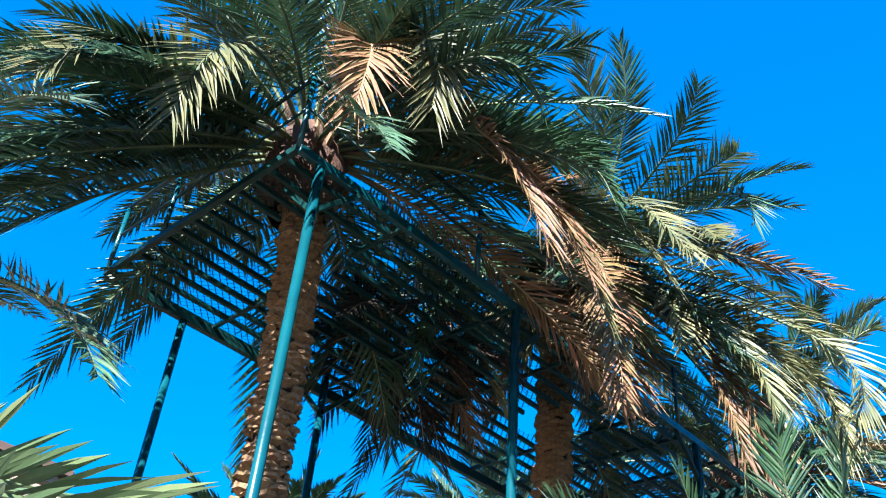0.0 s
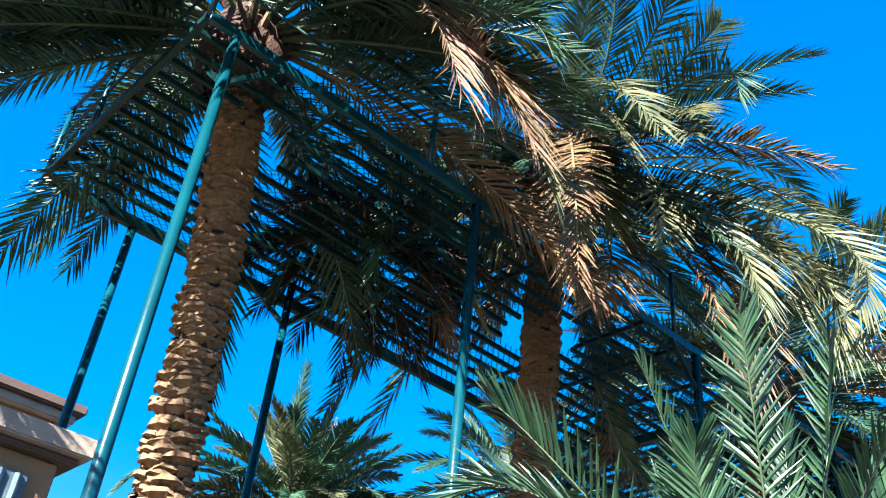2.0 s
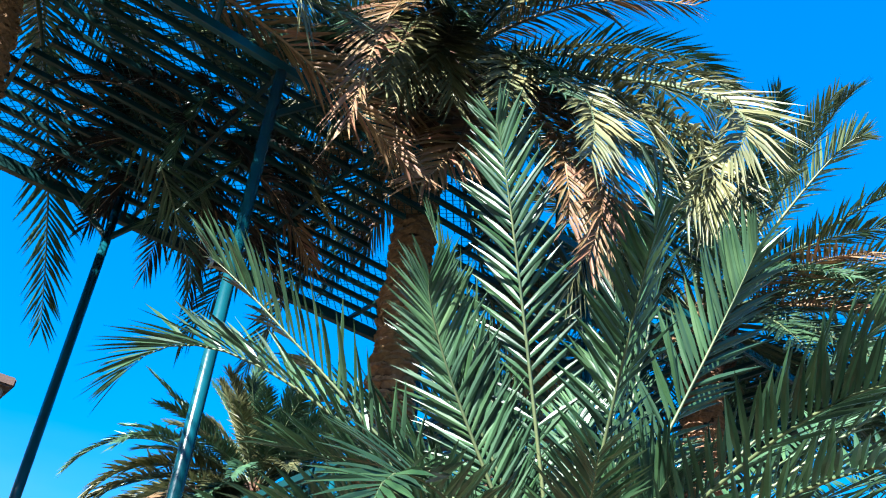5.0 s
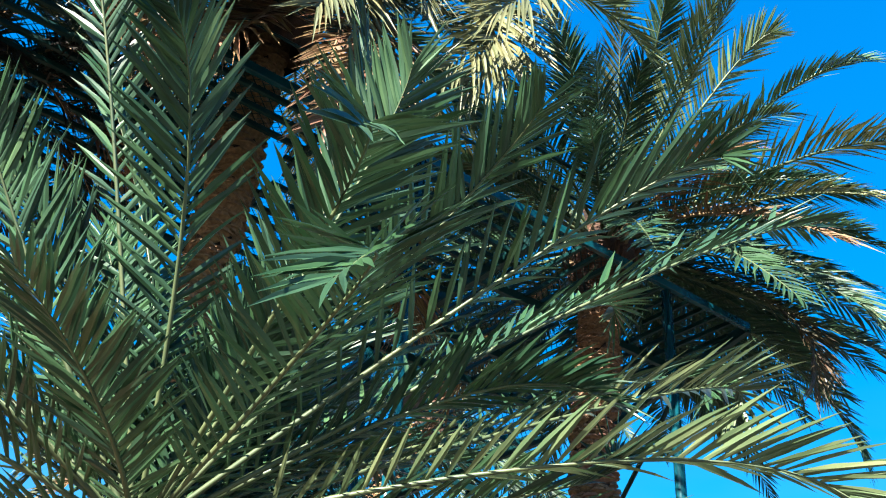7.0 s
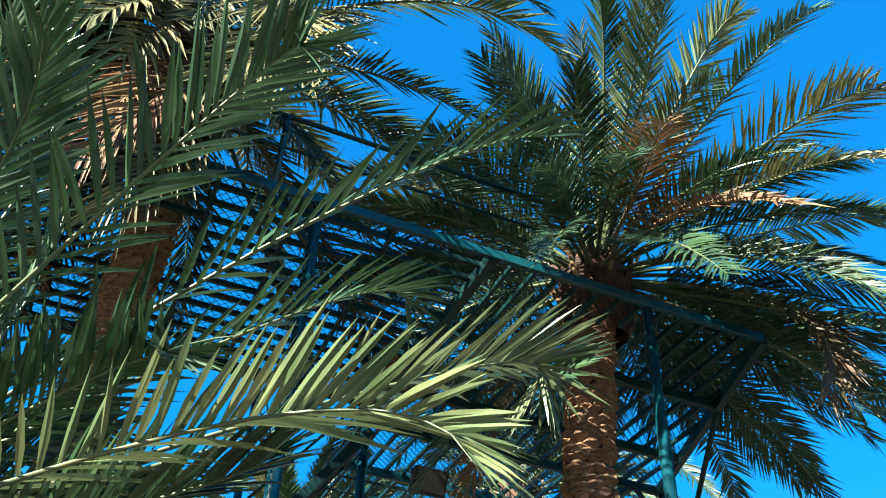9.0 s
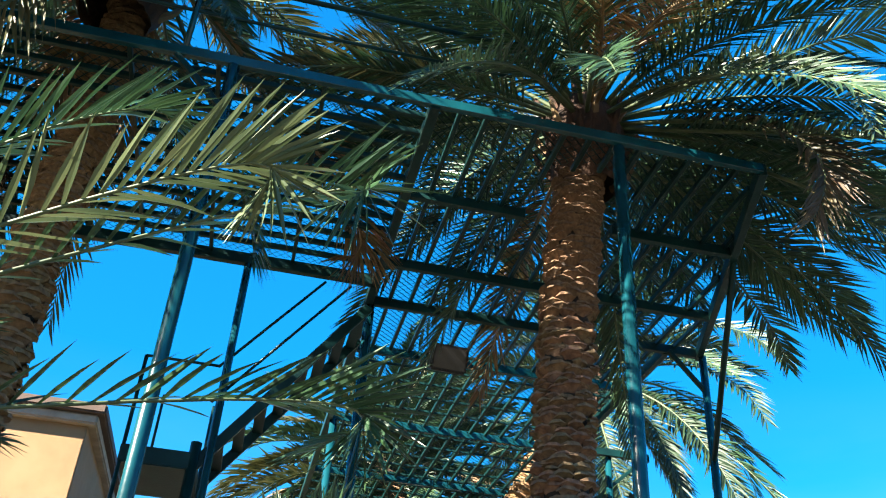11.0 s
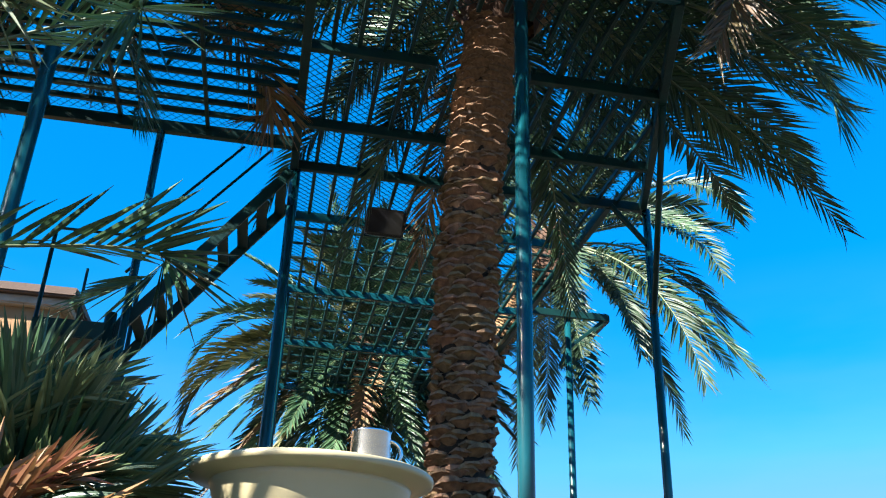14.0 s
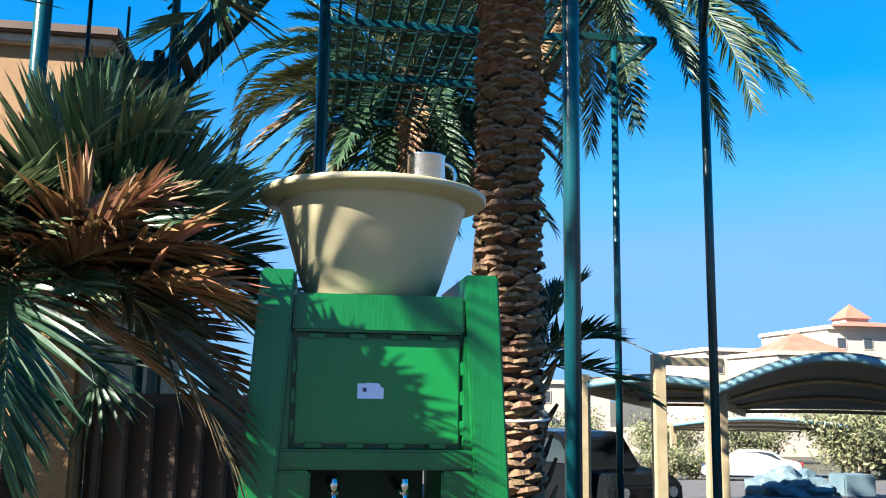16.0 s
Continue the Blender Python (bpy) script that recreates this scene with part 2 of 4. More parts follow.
def loft(points, radii, sides):
    """Vertices and faces of a tube through points; the turn is kept steady."""
    pts = np.array(points, float)
    tan = np.gradient(pts, axis=0)
    tan /= np.linalg.norm(tan, axis=1)[:, None]
    ref = np.array((0.31, 0.95, 0.02))
    verts = []
    for p, t, r in zip(pts, tan, radii):
        u = np.cross(t, ref)
        u /= np.linalg.norm(u) + 1e-9
        v = np.cross(t, u)
        for k in range(sides):
            a = 2 * math.pi * k / sides
            verts.append(p + r * (math.cos(a) * u + math.sin(a) * v))
    faces = []
    for i in range(len(pts) - 1):
        for k in range(sides):
            faces.append((i * sides + k, i * sides + (k + 1) % sides, (i + 1) * sides + (k + 1) % sides, (i + 1) * sides + k))
    return verts, faces


# ---- palms ----
def unit(v):
    return v / (np.linalg.norm(v, axis=-1, keepdims=True) + 1e-9)


def add_frond(palm, rng, hub, mid, tip, leaf, material, stalk, leaflets=58, width=0.026, fine=False, sag=0.12, bare=0.17, thick=0.016):
    """One feather frond: a tapered stalk through three points, and folded leaflets along both its sides."""
    hub, mid, tip = (np.array(p, float) for p in (hub, mid, tip))
    ctrl = 2 * mid - 0.5 * (hub + tip)
    curve = lambda s: (1 - s)[:, None] ** 2 * hub + 2 * (s * (1 - s))[:, None] * ctrl + s[:, None] ** 2 * tip
    slope = lambda s: unit(2 * (1 - s)[:, None] * (ctrl - hub) + 2 * s[:, None] * (tip - ctrl))
    span = tip - hub
    flat = np.array((span[0], span[1], 0.0))
    if np.hypot(*flat[:2]) < 0.25:
        a = rng.uniform(0, 6.28)
        flat += np.array((math.cos(a), math.sin(a), 0))
    flat = unit(flat)
    across0 = np.array((-flat[1], flat[0], 0.0))
    s = np.linspace(bare, 0.995, leaflets)
    s = np.concatenate([s, s + 0.4 / leaflets]).clip(0, 1)
    flank = np.concatenate([np.ones(leaflets), -np.ones(leaflets)])[:, None]
    p, t = curve(s), slope(s)
    twist = rng.uniform(-0.35, 0.35) + rng.uniform(-0.6, 0.6) * s
    up = unit(np.cross(t, across0))
    up = up * np.where((up[:, 2:] < -0.2) & (abs(t[:, 2:]) < 0.7), -1, 1)
    side = unit(np.cross(up, t))
    c, q = np.cos(twist)[:, None], np.sin(twist)[:, None]
    side, up = side * c + up * q, up * c - side * q
    u = (s - bare) / (1 - bare)
    ang = np.radians(58 - 34 * u + rng.normal(0, 4, len(s)))[:, None]
    vee = np.radians(20 + rng.normal(0, 8, len(s)))[:, None]
    d = unit(t * np.cos(ang) + (side * flank * np.cos(vee) + up * np.sin(vee)) * np.sin(ang))
    prof = (0.42 + 0.62 * np.sin(np.pi * np.clip(u * 0.8 + 0.14, 0, 1))) * rng.uniform(0.82, 1.08, len(s))
    ln = (leaf * prof)[:, None]
    w = width * (0.55 + 0.5 * np.sin(np.pi * np.clip(u * 0.85 + 0.1, 0, 1)))[:, None] * rng.uniform(0.85, 1.1, len(s))[:, None]
    nrm = unit(up * np.cos(vee) - side * flank * np.sin(vee))
    wide = unit(np.cross(d, nrm))
    roll = rng.normal(0, 0.25, len(s))[:, None]
    wide, nrm = wide * np.cos(roll) + nrm * np.sin(roll), nrm * np.cos(roll) - wide * np.sin(roll)
    down = np.array((0, 0, -1.0)) * sag * rng.uniform(0.4, 1.5, len(s))[:, None] * ln
    stations = (0.35, 0.7) if fine else (0.42,)
    cols = [p - wide * w * 0.22, p + wide * w * 0.22]
    for f in stations:
        m = p + d * ln * f + down * f * f
        ww = w * (0.5 if f < 0.6 else 0.34)
        cols += [m - wide * ww + nrm * w * 0.22, m, m + wide * ww + nrm * w * 0.22]
    cols.append(p + d * ln + down)
    k = len(cols)
    verts = np.stack(cols, 1).reshape(-1, 3)
    base = np.arange(len(s)) * k
    pattern = [(0, 3, 2), (0, 1, 3), (1, 4, 3)]
    if fine:
        pattern += [(2, 3, 6, 5), (3, 4, 7, 6), (5, 6, 8), (6, 7, 8)]
    else:
        pattern += [(2, 3, 5), (3, 4, 5)]
    faces = [tuple(int(b) + i for i in pat) for b in base for pat in pattern]
    ob = raw("frond", verts, faces, material, palm)
    ss = np.linspace(0, 1, 12)
    v, fc = loft(curve(ss), thick * (1.25 - 1.1 * ss), 5)
    raw("stalk", v, fc, stalk, ob, smooth=True)
    return ob


KIND = {"g": (LEAF_GREEN, RACHIS), "y": (LEAF_PALE, RACHIS), "d": (LEAF_DRY, RACHIS_DRY), "n": (LEAF_YOUNG, RACHIS), "p": (LEAF_SUNLIT, RACHIS), "o": (LEAF_OLIVE, RACHIS), "x": (LEAF_ORANGE, RACHIS_DRY), "k": (LEAF_SHADED, RACHIS)}


def random_frond(rng, hub, az, el, length, droop):
    """Mid and tip of a frond that leaves at az, el (degrees) and bends down by droop times its length."""
    a, e = radians(az), radians(el)
    way = np.array((math.cos(a) * math.cos(e), math.sin(a) * math.cos(e), math.sin(e)))
    tip = np.array(hub) + way * length + np.array((0, 0, -droop * length))
    mid = np.array(hub) + way * length * 0.52 + np.array((0, 0, -droop * length * 0.22))
    return mid, tip


def spline(points, n):
    pts = [np.array(p, float) for p in points]
    pts = [2 * pts[0] - pts[1], *pts, 2 * pts[-1] - pts[-2]]
    out = []
    for i in range(1, len(pts) - 2):
        for k in range(n):
            s = k / n
            a, b, c, d = pts[i - 1 : i + 3]
            out.append(0.5 * (2 * b + (c - a) * s + (2 * a - 5 * b + 4 * c - d) * s * s + (3 * b - a - 3 * c + d) * s**3))
    out.append(pts[-2])
    return np.array(out)


def boot_mesh(seed, surface):
    """One cut leaf base: a broad wedge whose upper lip stands off the trunk."""
    rng = np.random.default_rng(seed)
    w, h, o = 0.105 + rng.uniform(-0.014, 0.014), 0.082 + rng.uniform(-0.01, 0.01), 0.082 + rng.uniform(-0.012, 0.016)
    rows = ((-0.62, 0.0, 0.5), (-0.12, 0.62, 0.95), (0.08, 1.0, 1.05), (0.44, 0.86, 0.85), (0.5, 0.2, 0.7))
    verts, faces = [], []
    for z, out, half in rows:
        for x in (-1, -0.45, 0.45, 1):
            bulge = 1 - 0.55 * abs(x) ** 1.5
            verts.append((x * half * w, -o * out * bulge, z * h + (0.02 * abs(x) ** 2 * (1 if z > 0 else -0.4)) * -1 + rng.uniform(-0.011, 0.011)))
    for r in range(4):
        for k in range(3):
            i = r * 4 + k
            faces.append((i, i + 1, i + 5, i + 4))
    me = bpy.data.meshes.new("boot")
    me.from_pydata(verts, [], faces)
    me.materials.append(surface)
    return me


BOOTS = [boot_mesh(k, BOOT) for k in range(5)]
BOOTS_BROWN = [boot_mesh(k, BOOT_BROWN) for k in range(5)]


def add_trunk(palm, points, r_low, r_top, boots_from, boots_to, limit=300, row=0.066, around=8, boot=1.0, meshes=BOOTS):
    path = spline(points, 14)
    n = len(path)
    rad = np.linspace(r_low, r_top, n) * (1 + 0.03 * np.sin(np.arange(n) * 1.7))
    v, f = loft(path, rad, 16)
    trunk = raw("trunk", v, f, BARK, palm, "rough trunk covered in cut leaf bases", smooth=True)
    zs = path[:, 2]
    at = lambda z: np.array([np.interp(z, zs, path[:, k]) for k in range(3)])
    origin = np.array(parent_origin(trunk))
    rng = np.random.default_rng(7)
    z, made, turn, rest = boots_to, 0, 0.0, []
    while z > boots_from:
        c, r = at(z), np.interp(z, zs, rad)
        ax = at(z + 0.2) - at(z - 0.2)
        tilt = Matrix.Rotation(math.atan2(ax[0], ax[2]), 3, "Y") @ Matrix.Rotation(-math.atan2(ax[1], ax[2]), 3, "X")
        for k in range(around):
            a = turn + 2 * math.pi * k / around + rng.normal(0, 0.05)
            spot = Vector(c) + tilt @ Vector((math.sin(a) * r * 0.97, -math.cos(a) * r * 0.97, rng.normal(0, 0.02)))
            size = rng.uniform(0.85, 1.2) * (r / 0.16) * boot
            m = Matrix.Translation(spot) @ (tilt @ Matrix.Rotation(a, 3, "Z")).to_4x4() @ Matrix.Diagonal((size, rng.uniform(0.6, 1.25), size * rng.uniform(0.9, 1.15), 1))
            mesh = meshes[int(rng.integers(5))]
            if made < limit:
                ob = new("boot", mesh)
                ob.parent = trunk
                ob.matrix_basis = Matrix.Translation(-Vector(origin)) @ m
                made += 1
            else:
                rest.append((mesh, m))
        turn += 2 * math.pi / around * 0.618
        z -= row
    if rest:
        vv, ff = [], []
        for mesh, m in rest:
            off = len(vv)
            vv += [m @ x.co for x in mesh.vertices]
            ff += [tuple(off + i for i in p.vertices) for p in mesh.polygons]
        tagged(raw("boot_cover", vv, ff, meshes[0].materials[0], palm), kind="stuff")
    return trunk


def add_crown_base(palm, rng, hub, radius, height, dark=0.0):
    """The fibrous swelling under the fronds with stubs of cut stalks."""
    hub = np.array(hub)
    zs = np.linspace(-height, 0.18, 9)
    rr = radius * (0.85 + 0.55 * np.sin(np.linspace(0.25, 2.7, 9)))
    v, f = loft([hub + (0, 0, z) for z in zs], rr, 16)
    v = [x + rng.normal(0, 0.018, 3) for x in v]
    raw("crown_base", v, f, CROWN, palm, "reddish-brown fibrous crown base", smooth=True)
    for k in range(26):
        a = k * 2.4 + rng.normal(0, 0.2)
        z = -height * 0.9 + height * k / 26
        way = np.array((math.cos(a), math.sin(a), 0))
        p0 = hub + way * radius * 0.9 + (0, 0, z)
        p1 = p0 + way * 0.16 + (0, 0, rng.uniform(0.14, 0.30))
        p2 = p1 + way * 0.08 + (0, 0, rng.uniform(0.10, 0.22))
        v, f = loft([p0, p1, p2], [0.05, 0.032, 0.018], 5)
        raw("stalk_stub", v, f, CROWN if k % 3 else RACHIS_DRY, palm)


def palm_tree(label, base, hub, rows, n_random, seed, length, leaf, trunk=None, young=False, els=(75, -25), leaflets=60, width=0.034, fine=False, avoid=None, dry_share=0.12, skirt=0, swell=0.27, swell_h=0.75, thick=0.022, bare=0.22, extra=(), full=False):
    palm = tagged(empty("date_palm", base), label, "palm tree", "date palms")
    rng = np.random.default_rng(seed)
    if trunk:
        add_trunk(palm, *trunk)
    if swell:
        add_crown_base(palm, rng, hub, swell, swell_h)
    for kind, mx, my, mz, tx, ty, tz in rows:
        if young and kind == "g":
            kind = "n"
        m, s = KIND[kind]
        big = 1.3 if kind in "yd" else 1.0
        add_frond(palm, rng, hub, (mx, my, mz), (tx, ty, tz), leaf * big * rng.uniform(0.92, 1.1), m, s, leaflets, width, fine, {"g": 0.13, "n": 0.05, "p": 0.03, "o": 0.2}.get(kind, 0.24), thick=thick, bare=bare)
    for kind, mx, my, mz, tx, ty, tz in [r for r in rows if r[0] in "yd"][::3] if full else ():
        m, s = KIND["y" if rng.random() < 0.7 else kind]
        jig = rng.normal(0, 0.16, 3)
        add_frond(palm, rng, hub, (mx + jig[0], my + jig[1], mz + jig[2]), (tx + 1.8 * jig[0], ty + 1.8 * jig[1], tz + 1.5 * jig[2]), leaf * rng.uniform(1.1, 1.3), m, s, leaflets, width, fine, 0.24, thick=thick, bare=bare)
    for k in range(n_random):
        az = (k * 137.508 + seed * 31) % 360
        el = els[0] + (els[1] - els[0]) * ((k + 0.5) / n_random) ** 0.9 + rng.normal(0, 6)
        if avoid and avoid(az, el):
            continue
        low = el < 5
        kind = "d" if low and rng.random() < dry_share * 1.5 else ("y" if rng.random() < dry_share else ("n" if young else "g"))
        mid, tip = random_frond(rng, hub, az, el, length * rng.uniform(0.85, 1.08), 0.12 + 0.30 * (1 - max(el, 0) / 90))
        m, s = KIND[kind]
        add_frond(palm, rng, hub, mid, tip, leaf * rng.uniform(0.9, 1.1), m, s, leaflets, width, fine, 0.06 if young else 0.15, thick=thick, bare=bare)
    for az, el in extra:
        mid, tip = random_frond(rng, hub, az, el, length * rng.uniform(0.85, 1.0), 0.2)
        add_frond(palm, rng, hub, mid, tip, leaf, LEAF_GREEN, RACHIS, leaflets, width, fine, 0.2, thick=thick, bare=bare)
    for k in range(skirt):
        az, el = (k * 99.4 + seed * 17) % 360, rng.uniform(-62, -28)
        kind = "d" if k % 4 == 0 else "g"
        mid, tip = random_frond(rng, hub, az, el, length * rng.uniform(0.6, 0.82), 0.12)
        m, s = KIND[kind]
        add_frond(palm, rng, np.array(hub) - (0, 0, 0.25), mid, tip, leaf * rng.uniform(0.9, 1.1), m, s, leaflets, width, fine, 0.3, thick=thick)
    return palm


# ---- ground ----
def ground_z(y):
    """Level under the palms; beyond them the land falls away to the car park."""
    return -0.02 - 0.5 * min(max((y - 12.6) / 1.6, 0), 1) - 0.055 * min(max(y - 14.2, 0), 42)


def slab(name, lo, hi, z, material, label="", thick=0.06):
    ob = part(name, box_bm((lo[0], lo[1], z - thick), (hi[0], hi[1], z), 0), material)
    return tagged(ob, label, kind="structure")


v, f = [], []
rings = (0, 3, 6, 7.6, 8.2, 9, 10, 12, 14, 18, 24, 30, 36, 45, 56, 70, 110, 200, 900, 3000)
for r in rings:
    for k in range(48):
        y = r * math.sin(k * math.pi / 24) + 5
        v.append((r * math.cos(k * math.pi / 24), y, ground_z(y)))
for i in range(len(rings) - 1):
    for k in range(48):
        f.append((i * 48 + k, i * 48 + (k + 1) % 48, (i + 1) * 48 + (k + 1) % 48, (i + 1) * 48 + k))
tagged(raw("ground", v, f, SAND), "garden soil darkened to bounce less light, with uneven patches", kind="structure")
slab("pavement", (-30, -6), (20, 1.9), 0.06, PAVE, "unseen paving along the palms, darkened to bounce less light", 0.1)
v, f = [], []
for i, y in enumerate(np.linspace(14.6, 60, 24)):
    v += [(1.0, y, ground_z(y) + 0.02), (75.0, y, ground_z(y) + 0.02)]
    if i:
        f.append((2 * i - 2, 2 * i - 1, 2 * i + 1, 2 * i))
tagged(raw("road", v, f, ASPHALT), "grey asphalt of the car park", kind="structure")
slab("kerb", (1.0, 14.35), (75, 14.6), -0.42, PAVE, "low concrete kerb before the car park", 0.3)

# ---- raised walkway ----
H = 6.4
NEAR, FAR, LEFT, RIGHT = 5.06, 7.80, -7.52, 3.75
deck = tagged(empty("raised_walkway", (-2, 6.5, H)), "dark green steel mesh walkway on tall posts among palms", "walkway")


def beam(a, b, w=0.06, h=0.11, name="beam", m=STEEL_SHADED, drop=0.0):
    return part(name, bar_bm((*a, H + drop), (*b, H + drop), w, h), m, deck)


def right_edge(y):
    """The walkway widens to the right as it runs back."""
    return 2.74 + (y - 5.06) * 0.318


HOLES = ((-6.62, 6.05, 0.42), (-2.70, 6.18, 0.42), (1.5, 6.0, 0.48))


def pieces_of(a, b, axis):
    """Cuts a bar where it would run through a trunk."""
    spans = [(a[axis], b[axis])]
    other = 1 - axis
    for hx, hy, hr in HOLES:
        c = (hx, hy)
        off = abs(a[other] - c[other])
        if off < hr:
            half = math.sqrt(hr * hr - off * off)
            cut = []
            for s, e in spans:
                if e <= c[axis] - half or s >= c[axis] + half:
                    cut.append((s, e))
                else:
                    if s < c[axis] - half:
                        cut.append((s, c[axis] - half))
                    if e > c[axis] + half:
                        cut.append((c[axis] + half, e))
            spans = cut
    return spans


beam((LEFT, NEAR), (right_edge(NEAR), NEAR), 0.05, 0.085, m=STEEL)
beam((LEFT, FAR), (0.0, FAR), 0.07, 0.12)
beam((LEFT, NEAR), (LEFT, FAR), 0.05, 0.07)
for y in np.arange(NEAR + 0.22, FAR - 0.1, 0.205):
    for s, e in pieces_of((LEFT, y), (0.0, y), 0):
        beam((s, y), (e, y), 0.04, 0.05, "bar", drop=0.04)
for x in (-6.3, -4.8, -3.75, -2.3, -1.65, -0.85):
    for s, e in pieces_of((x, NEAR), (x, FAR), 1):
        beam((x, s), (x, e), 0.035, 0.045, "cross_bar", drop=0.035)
beam((0.0, NEAR), (0.0, 16.2), 0.08, 0.12)
beam((right_edge(NEAR), NEAR), (RIGHT, 8.24), 0.07, 0.12)
beam((3.35, 8.2), (3.35, 16.2), 0.07, 0.12)
for y, x1 in ((6.25, right_edge(6.25)), (7.40, right_edge(7.4)), (8.2, RIGHT), (9.3, 3.35), (11.4, 3.35), (13.5, 3.35), (15.8, 3.35)):
    for s, e in pieces_of((0.0, y), (x1, y), 0):
        # nearer cross beams take the paint with shade in its colour
        beam((s, y), (e, y), 0.06, 0.10, "cross_beam", m=STEEL_SHADED if y < 9 else STEEL)
for k in range(1, 17):
    x = 0.215 * k
    y1 = 16.2 if x < 3.3 else 8.2
    y0 = max(NEAR, NEAR + (x - 2.70) / 0.318)
    for s, e in pieces_of((x, y0), (x, y1), 1):
        beam((x, s), (x, e), 0.036, 0.05, "bar", drop=0.04)
for k in range(16):
    y = 9.65 + 0.41 * k
    if all(abs(y - q) > 0.12 for q in (11.4, 13.5, 15.8)):
        beam((0.04, y), (3.31, y), 0.024, 0.03, "cross_bar", drop=0.03)
beam((3.35, 11.3), (4.5, 11.3), 0.06, 0.10, "cross_beam")
beam((4.5, 11.3), (4.5, 13.4), 0.06, 0.10, "cross_beam")


def expanded(name, x0, x1, y0, y1, along_x):
    """Expanded metal: zigzag strands that meet in diamonds."""
    cell, rows = 0.085, 0.046
    verts, faces = [], []
    w, z = 0.007, H + 0.072
    n = int(((x1 - x0) if along_x else (y1 - y0)) / (cell / 2))
    m = int(((y1 - y0) if along_x else (x1 - x0)) / rows)
    for j in range(m):
        prev = None
        for i in range(n + 1):
            u = i * cell / 2
            q = (j + 0.5 + (0.5 if (i + j) % 2 else -0.5) * 0.96) * rows
            px, py = (x0 + u, y0 + q) if along_x else (x0 + q, y0 + u)
            if px > right_edge(py) and py < 8.2 or any((px - hx) ** 2 + (py - hy) ** 2 < hr * hr for hx, hy, hr in HOLES):
                prev = None
                continue
            k = len(verts)
            dx, dy = (0, w) if along_x else (w, 0)
            verts += [(px - dx, py - dy, z), (px + dx, py + dy, z + 0.002)]
            if prev is not None:
                faces.append((prev, k, k + 1, prev + 1))
            prev = k
    tagged(raw(name, verts, faces, STEEL_SHADED, deck, "fine green expanded metal mesh"), kind="stuff")


expanded("mesh_floor", LEFT, 0.0, NEAR, FAR, True)
expanded("mesh_floor", 0.0, 3.35, NEAR, 16.2, False)
expanded("mesh_floor", 3.35, RIGHT, 6.9, 8.2, False)
expanded("mesh_floor", 3.35, 4.5, 11.3, 13.4, False)

POSTS = ((-7.29, NEAR, 0.04), (-4.83, NEAR, 0.042), (-1.53, NEAR, 0.046), (1.5, 5.1, 0.05), (-6.63, FAR, 0.04), (-5.03, 7.46, 0.04),
         (-1.27, FAR, 0.038), (0.02, 8.22, 0.05), (3.75, 8.15, 0.042), (0.06, 11.4, 0.05), (3.93, 11.35, 0.045))
for x, y, r in POSTS:
    post_ob = part("post", tube_bm((x, y, -0.05), (x, y, H - 0.05), r, 16), STEEL, deck, smooth=True)
    part("base_plate", box_bm((x - 0.11, y - 0.11, 0.0), (x + 0.11, y + 0.11, 0.075), 0.006), STEEL_SHADED, post_ob)
for x, y, dx, dy in ((-7.29, NEAR, 0.42, 0), (-4.83, NEAR, 0.42, 0), (-1.53, NEAR, -0.42, 0), (-7.29, NEAR, 0, 0.42), (-5.03, 7.46, -0.4, 0.2), (-5.03, 7.46, 0.4, -0.2),
                     (-4.83, NEAR, 0, 0.45), (3.75, 8.15, -0.4, 0), (3.93, 11.35, 0.5, 0), (-2.3, NEAR, 0, 0.5)):
    part("brace", bar_bm((x, y, H - 0.48), (x + dx, y + dy, H - 0.04), 0.045, 0.045), STEEL_SHADED, deck)
part("brace", tube_bm((3.14, 6.3, H - 0.06), (3.74, 8.12, 5.15), 0.03, 8), STEEL_SHADED, deck, smooth=True)
# railing over the edge of the walkway
RAIL = H + 0.80
for a, b in (((LEFT, NEAR), (LEFT, FAR)), ((LEFT, NEAR), (0.6, NEAR))):
    for z, r in ((RAIL, 0.022), (RAIL - 0.36, 0.014)):
        part("rail", tube_bm((*a, z), (*b, z), r, 8), STEEL_SHADED, deck, smooth=True)
for x, y in ((LEFT, NEAR), (LEFT, 6.9), (LEFT, FAR), (-5.4, NEAR), (-3.7, NEAR), (-1.9, NEAR)):
    part("rail_post", tube_bm((x, y, H), (x, y, RAIL), 0.024, 8), STEEL, deck, smooth=True)

# ---- stair up to the walkway ----
stair = tagged(empty("steel_stair", (-0.7, 8.2, 5.3)), "dark green open steel stair with thin handrails and landing", "stair")
TOP, LOW = (-0.02, 6.14), (-1.30, 4.42)
for y in (7.90, 8.62):
    part("stringer", bar_bm((TOP[0], y, TOP[1]), (LOW[0] - 0.12, y, LOW[1] - 0.16), 0.035, 0.10), STEEL_SHADED, stair)
for k in range(8):
    s = (k + 0.5) / 8
    x, z = TOP[0] + (LOW[0] - TOP[0]) * s, TOP[1] + (LOW[1] - TOP[1]) * s
    part("tread", box_bm((x - 0.05, 7.91, z - 0.015), (x + 0.05, 8.61, z + 0.02), 0.004), STEEL_SHADED, stair)
for rise in (0.47, 0.82):
    end = TOP[1] + 0.19
    x0 = TOP[0] - max(0.0, (TOP[1] + rise - end) / 1.34)
    part("handrail", tube_bm((x0, 7.86, TOP[1] + rise + (x0 - TOP[0]) * 1.34), (LOW[0] - 0.05, 7.86, LOW[1] + rise), 0.014, 8), STEEL_SHADED, stair, smooth=True)
